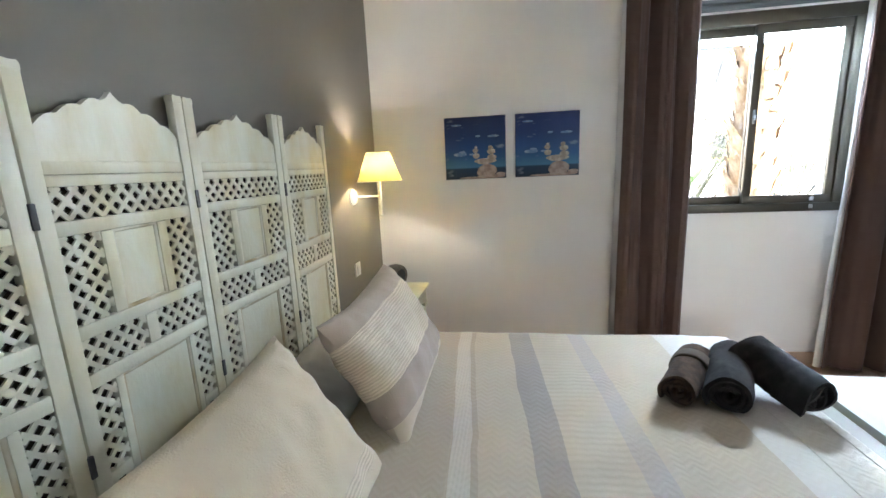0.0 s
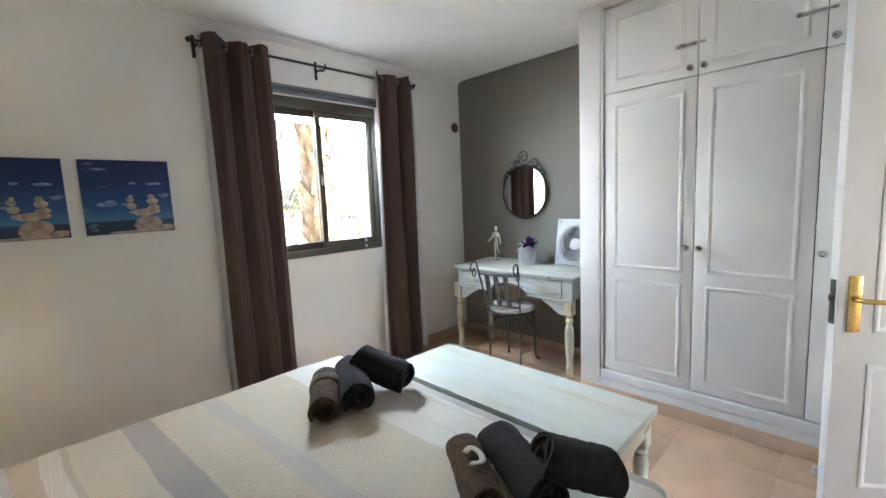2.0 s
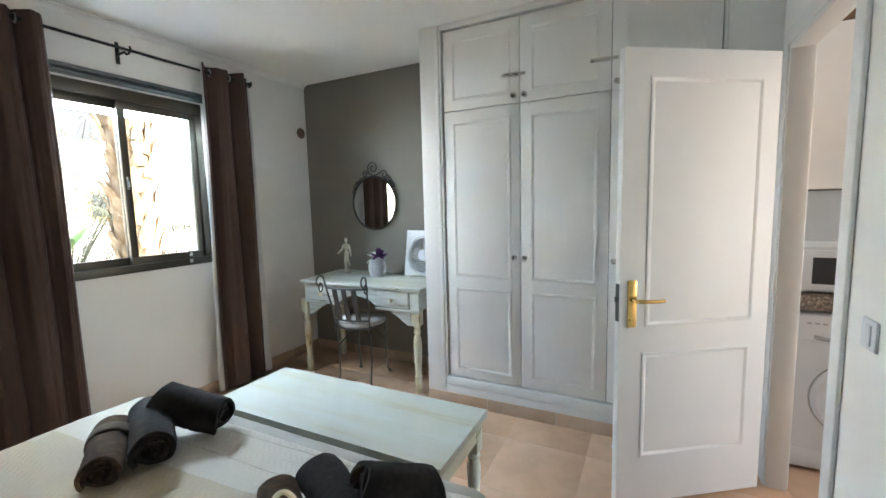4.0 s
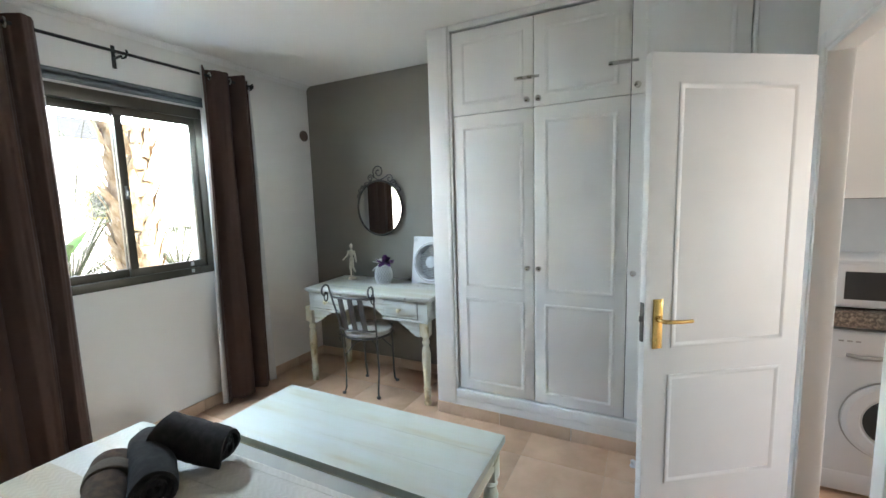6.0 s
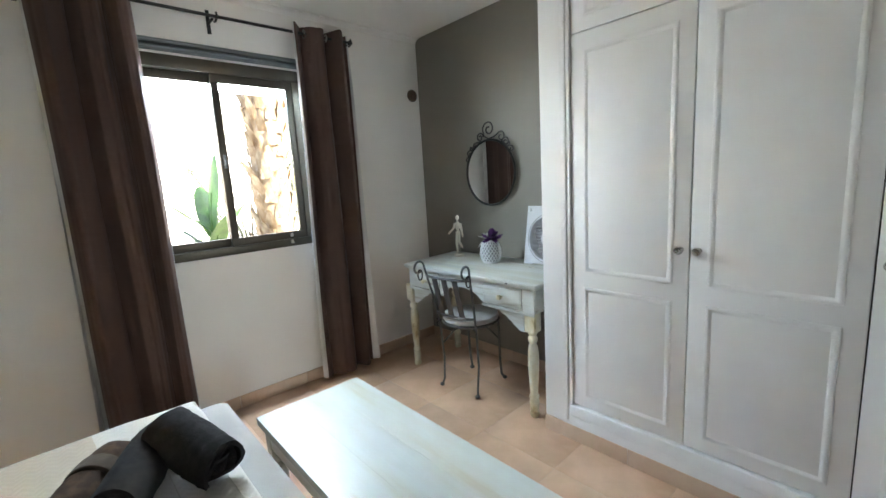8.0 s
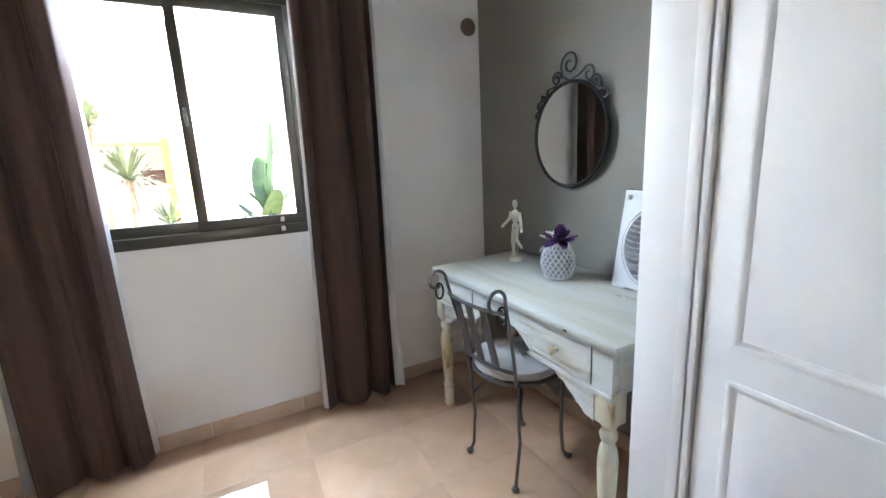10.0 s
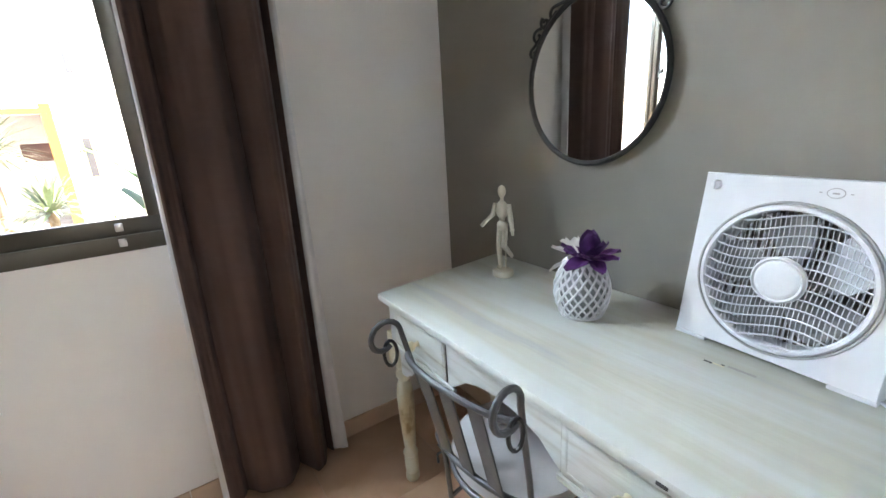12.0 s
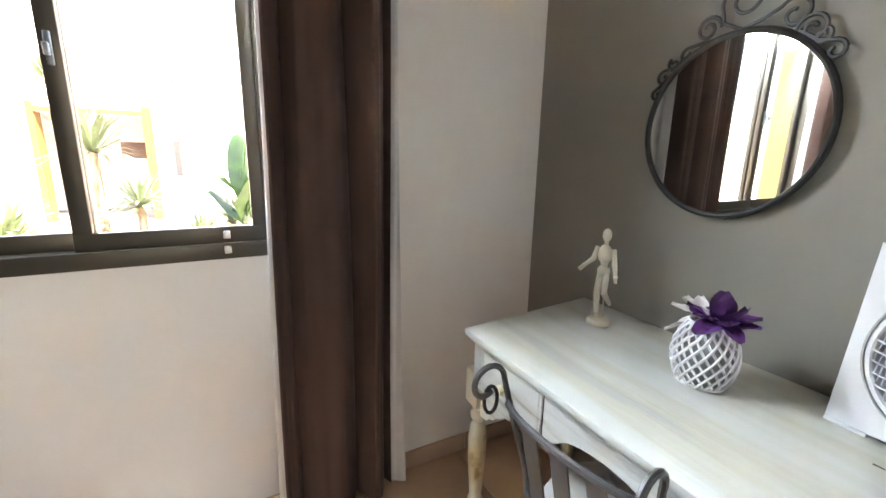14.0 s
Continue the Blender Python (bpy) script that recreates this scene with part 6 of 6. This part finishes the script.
palm = thing("palm_tree", pose(2.52, 4.65, g0), "palm tree trunk with shaggy bark outside the window", "palm tree")
bm = bmesh.new()
lathe(bm, [(0.24, 0), (0.20, 0.5), (0.175, 1.5), (0.17, 3.0), (0.16, 5.2)], 20)
part("trunk", bm, BARK, palm)
rnd = random.Random(11)
boot_meshes = []
for k in range(6):
    bm = bmesh.new()
    L = rnd.uniform(0.20, 0.30)
    wb = rnd.uniform(0.10, 0.15)
    rows_ = []
    for i in range(6):
        f = i / 5
        w = wb * (1 - 0.75 * f ** 1.4) * 0.5
        out = 0.012 + 0.085 * f ** 1.5 + 0.01 * rnd.random()
        rows_.append([bm.verts.new((s * w + 0.01 * rnd.random(), out + 0.012 * (1 - abs(s)), L * f)) for s in (-1, -0.4, 0.4, 1)])
    for a, b in zip(rows_, rows_[1:]):
        for i in range(3):
            bm.faces.new((a[i], a[i + 1], b[i + 1], b[i]))
    boot_meshes.append(finish("leaf_base", bm, BARK))
z = 0.35
k = 0
while z < 3.4:
    for i in range(7):
        ob = new("leaf_base", boot_meshes[rnd.randrange(6)])
        ob.parent = palm
        a = 360 * i / 7 + k * 25.7 + rnd.uniform(-8, 8)
        ob.matrix_basis = pose(0, 0, z + rnd.uniform(-0.03, 0.03), 0, 0, a) @ pose(0, 0.165, 0, rnd.uniform(-6, 10), rnd.uniform(-14, 14), 0)
    z += 0.125
    k += 1


def frond(parent, base, yaw, length, rise, mat, leaflets=26, wide=0.30):
    """A feathered palm leaf: an arching rib with two rows of narrow leaflets."""
    bm = bmesh.new()
    c, s = math.cos(yaw), math.sin(yaw)
    rib = []
    for i in range(13):
        f = i / 12
        r = length * f
        zz = rise * f - 0.55 * length * f ** 2.2
        rib.append(Vector((base[0] + c * r, base[1] + s * r, base[2] + zz)))
    tube(bm, rib, [0.012 * (1 - 0.8 * i / 12) + 0.002 for i in range(13)], 5)
    side = Vector((-s, c, 0))
    for k in range(leaflets):
        f = 0.12 + 0.86 * k / leaflets
        i = min(11, int(f * 12))
        p = rib[i].lerp(rib[i + 1], f * 12 - i)
        ln = wide * math.sin(math.pi * (0.15 + 0.8 * f))
        for sg in (1, -1):
            d = (side * sg + Vector((c, s, 0)) * 0.6 + Vector((0, 0, -0.35))).normalized()
            w = Vector((c, s, 0)) * 0.012
            a, b = bm.verts.new(p - w), bm.verts.new(p + w)
            m1, m2 = bm.verts.new(p + d * ln * 0.5 - w * 0.9 + Vector((0, 0, 0.02))), bm.verts.new(p + d * ln * 0.5 + w * 0.9 + Vector((0, 0, 0.02)))
            e = bm.verts.new(p + d * ln + Vector((0, 0, -0.05)))
            bm.faces.new((a, b, m2, m1))
            bm.faces.new((m1, m2, e))
    return part("frond", bm, mat, parent)


for i in range(14):
    frond(palm, (0, 0, 5.1), 2 * math.pi * i / 14, 2.1, rnd.uniform(0.5, 1.4), LEAF)


def banana(x, y, leaves, label):
    t = thing("banana_plant", pose(x, y, g0), label, "plant", "garden plants")
    bm = bmesh.new()
    lathe(bm, [(0.06, 0), (0.05, 0.5), (0.03, 0.95)], 12)
    part("stem", bm, PALELEAF, t)
    for yaw, ln, z, lean in leaves:
        bm = bmesh.new()
        c, s = math.cos(yaw), math.sin(yaw)
        rows_ = []
        for i in range(11):
            f = i / 10
            w = 0.11 * math.sin(math.pi * (0.06 + 0.90 * f)) ** 0.6
            out = lean * f ** 1.5
            p = Vector((c * out, s * out, z + ln * f))
            sd = Vector((-s, c, 0))
            rows_.append([bm.verts.new(p + sd * w * q + Vector((c, s, 0)) * 0.25 * w * abs(q) + Vector((0, 0, 0.012 * math.sin(9 * f + q)))) for q in (-1, -0.5, 0, 0.5, 1)])
        for a, b in zip(rows_, rows_[1:]):
            for i in range(4):
                bm.faces.new((a[i], a[i + 1], b[i + 1], b[i]))
        tube(bm, [(0, 0, z - 0.25), (0, 0, z), (c * lean * 0.35, s * lean * 0.35, z + ln * 0.5)], 0.012, 6)
        part("leaf", bm, LEAF, t, "broad green leaf")
    return t


banana(2.08, 5.5, ((0.3, 0.85, 1.10, 0.14), (3.1, 0.42, 1.02, 0.44), (2.7, 0.30, 0.80, 0.30), (0.1, 0.46, 0.90, 0.40), (5.0, 0.40, 0.85, 0.34), (1.6, 0.60, 1.00, 0.30)), "banana plant with broad green leaves beyond the palm")


def spiky(x, y, size, n, mat, label, z=0.0):
    """A yucca-like tuft of narrow leaves on a short stem."""
    t = thing("yucca_plant", pose(x, y, g0), label, "plant", "garden plants")
    r = random.Random(int(x * 100 + y * 10))
    bm = bmesh.new()
    lathe(bm, [(0.07, 0), (0.05, max(0.1, z))], 10)
    part("stem", bm, BARK, t)
    bm = bmesh.new()
    for i in range(n):
        a, el = r.uniform(0, 2 * math.pi), r.uniform(-0.3, 1.4)
        d = Vector((math.cos(a) * math.cos(el), math.sin(a) * math.cos(el), math.sin(el)))
        sd = d.cross(Vector((0, 0, 1)))
        sd = sd.normalized() * 0.022 * size / 0.6
        base = Vector((0, 0, max(0.1, z)))
        mid = base + d * size * 0.55 + Vector((0, 0, 0.03))
        end = base + d * size * r.uniform(0.85, 1.1) - Vector((0, 0, 0.12 * size))
        a1, b1 = bm.verts.new(base - sd * 0.6), bm.verts.new(base + sd * 0.6)
        a2, b2, e = bm.verts.new(mid - sd), bm.verts.new(mid + sd), bm.verts.new(end)
        bm.faces.new((a1, b1, b2, a2))
        bm.faces.new((a2, b2, e))
    part("leaves", bm, mat, t)
    return t


spiky(0.4, 8.6, 0.75, 90, PALELEAF, "pale green yucca in the sunlit garden", 1.4)
spiky(0.9, 8.2, 0.6, 90, PALELEAF, "spiky green yucca in the sunlit garden", 0.7)
spiky(-0.6, 7.8, 0.8, 110, PALELEAF, "low fan palm in the sunlit garden", 0.5)
spiky(1.6, 7.6, 0.5, 90, PALELEAF, "small grey-green shrub in the garden", 0.3)
spiky(-0.1, 7.1, 0.7, 130, PALELEAF, "broad tuft of pale pointed leaves in the garden", 0.45)
spiky(-0.15, 9.6, 0.6, 110, PALELEAF, "tall yucca in front of the villa", 2.3)
spiky(2.0, 8.6, 0.6, 110, PALELEAF, "rounded pale green shrub by the villa", 0.35)
spiky(2.4, 7.9, 0.55, 90, PALELEAF, "pale shrub beside the path", 0.4)
far_palm = thing("palm_tree", pose(5.0, 8.2, g0), "low pale palm with long arching fronds beyond the trunk", "palm tree")
bm = bmesh.new()
lathe(bm, [(0.22, 0), (0.20, 0.15), (0.16, 0.35)], 14)
part("trunk", bm, BARK, far_palm)
for i in range(24):
    frond(far_palm, (0, 0, 0.3), 2 * math.pi * i / 24 + 0.2, rnd.uniform(2.0, 3.0), rnd.uniform(2.4, 4.8), FRONDLEAF, 40, 0.45)
mid_palm = thing("palm_tree", pose(3.5, 8.7, g0), "feathery pale green palm across the garden", "palm tree")
bm = bmesh.new()
lathe(bm, [(0.18, 0), (0.16, 0.12), (0.12, 0.3)], 14)
part("trunk", bm, BARK, mid_palm)
for i in range(24):
    frond(mid_palm, (0, 0, 0.25), 2 * math.pi * i / 24 + 0.1, rnd.uniform(1.5, 2.4), rnd.uniform(1.8, 4.2), FRONDLEAF, 40, 0.38)
spiky(3.0, 5.6, 0.6, 90, PALELEAF, "pale shrub behind the palm trunk", 0.4)

# villa across the garden
villa = thing("villa", pose(0, 0, g0), "white rendered villa with an ochre framed porch across the garden", "house")
VY = 12.0
bm = bmesh.new()
px0, px1, pz = -1.1, 0.55, 2.10
box(bm, -9, px0, VY, VY + 0.3, 0, 4.4)
box(bm, px1, 14, VY, VY + 0.3, 0, 4.4)
box(bm, px0, px1, VY, VY + 0.3, pz, 4.4)
box(bm, -9, 14, VY + 2.2, VY + 2.4, 0, 4.4)
part("wall", bm, STUCCO, villa)
bm = bmesh.new()
box(bm, -9.2, 14.2, VY - 0.3, VY + 4, 4.4, 4.6)
part("roof", bm, STUCCO, villa)
bm = bmesh.new()
box(bm, px0 - 0.10, px0, VY - 0.06, VY + 0.31, 0, pz + 0.18)
box(bm, px1, px1 + 0.16, VY - 0.06, VY + 0.31, 0, pz + 0.18)
box(bm, px0, px1, VY - 0.06, VY + 0.31, pz, pz + 0.10)
part("porch_frame", bm, OCHRE, villa, "ochre painted porch surround")
bm = bmesh.new()
box(bm, px1 - 0.6, px1 - 0.02, VY + 1.0, VY + 1.3, 1.25, 1.6, 0.02)
part("porch_awning", bm, BRICKRED, villa, "brown awning in the porch")
for x, z, w, h in ((0.97, 0.85, 0.24, 0.85), (1.02, 2.75, 0.22, 0.65), (-2.6, 3.2, 0.9, 1.1), (4.8, 3.2, 0.9, 1.2), (5.25, 1.35, 0.65, 0.7)):
    bm = bmesh.new()
    box(bm, x, x + w, VY - 0.03, VY + 0.02, z, z + h, 0.01)
    wv = part("window", bm, YELLOW, villa)
    bm = bmesh.new()
    box(bm, x + 0.06, x + w - 0.06, VY - 0.04, VY - 0.028, z + 0.06, z + h - 0.06)
    part("pane", bm, DARKPLASTIC, wv)
bm = bmesh.new()
box(bm, -1.6, 0.30, N + T + 0.02, N + T + 1.1, g0, 0.0)
solid("terrace_step", bm, PAVING, "pale paved terrace along the house", "terrace", "structure")

# ---- floor: tiles laid one by one ----
floor = thing("floor", pose(0, 0, 0), "terracotta beige ceramic tile floor", "floor", kind="structure")
bm = bmesh.new()
box(bm, W - T, E_ + T, KS - T, N + T, -0.12, -0.001)
part("screed", bm, GROUT, floor)
bm = bmesh.new()
box(bm, -0.2242, 0.2242, -0.2242, 0.2242, -0.006, 0.0, 0.0008)
tile_mesh = finish("floor_tile", bm, TILE)
for i in range(-8, 3):
    for j in range(-12, 8):
        x0, x1 = 2.34 + 0.45 * i, 2.34 + 0.45 * (i + 1)
        y0, y1 = 0.155 + 0.45 * j, 0.155 + 0.45 * (j + 1)
        x0, x1, y0, y1 = max(x0, W), min(x1, E_), max(y0, KS), min(y1, N)
        if x1 - x0 < 0.02 or y1 - y0 < 0.02:
            continue
        ob = new("floor_tile", tile_mesh)
        ob.parent = floor
        ob.matrix_basis = pose((x0 + x1) / 2, (y0 + y1) / 2, 0) @ Matrix.Diagonal(((x1 - x0) / 0.45, (y1 - y0) / 0.45, 1, 1))
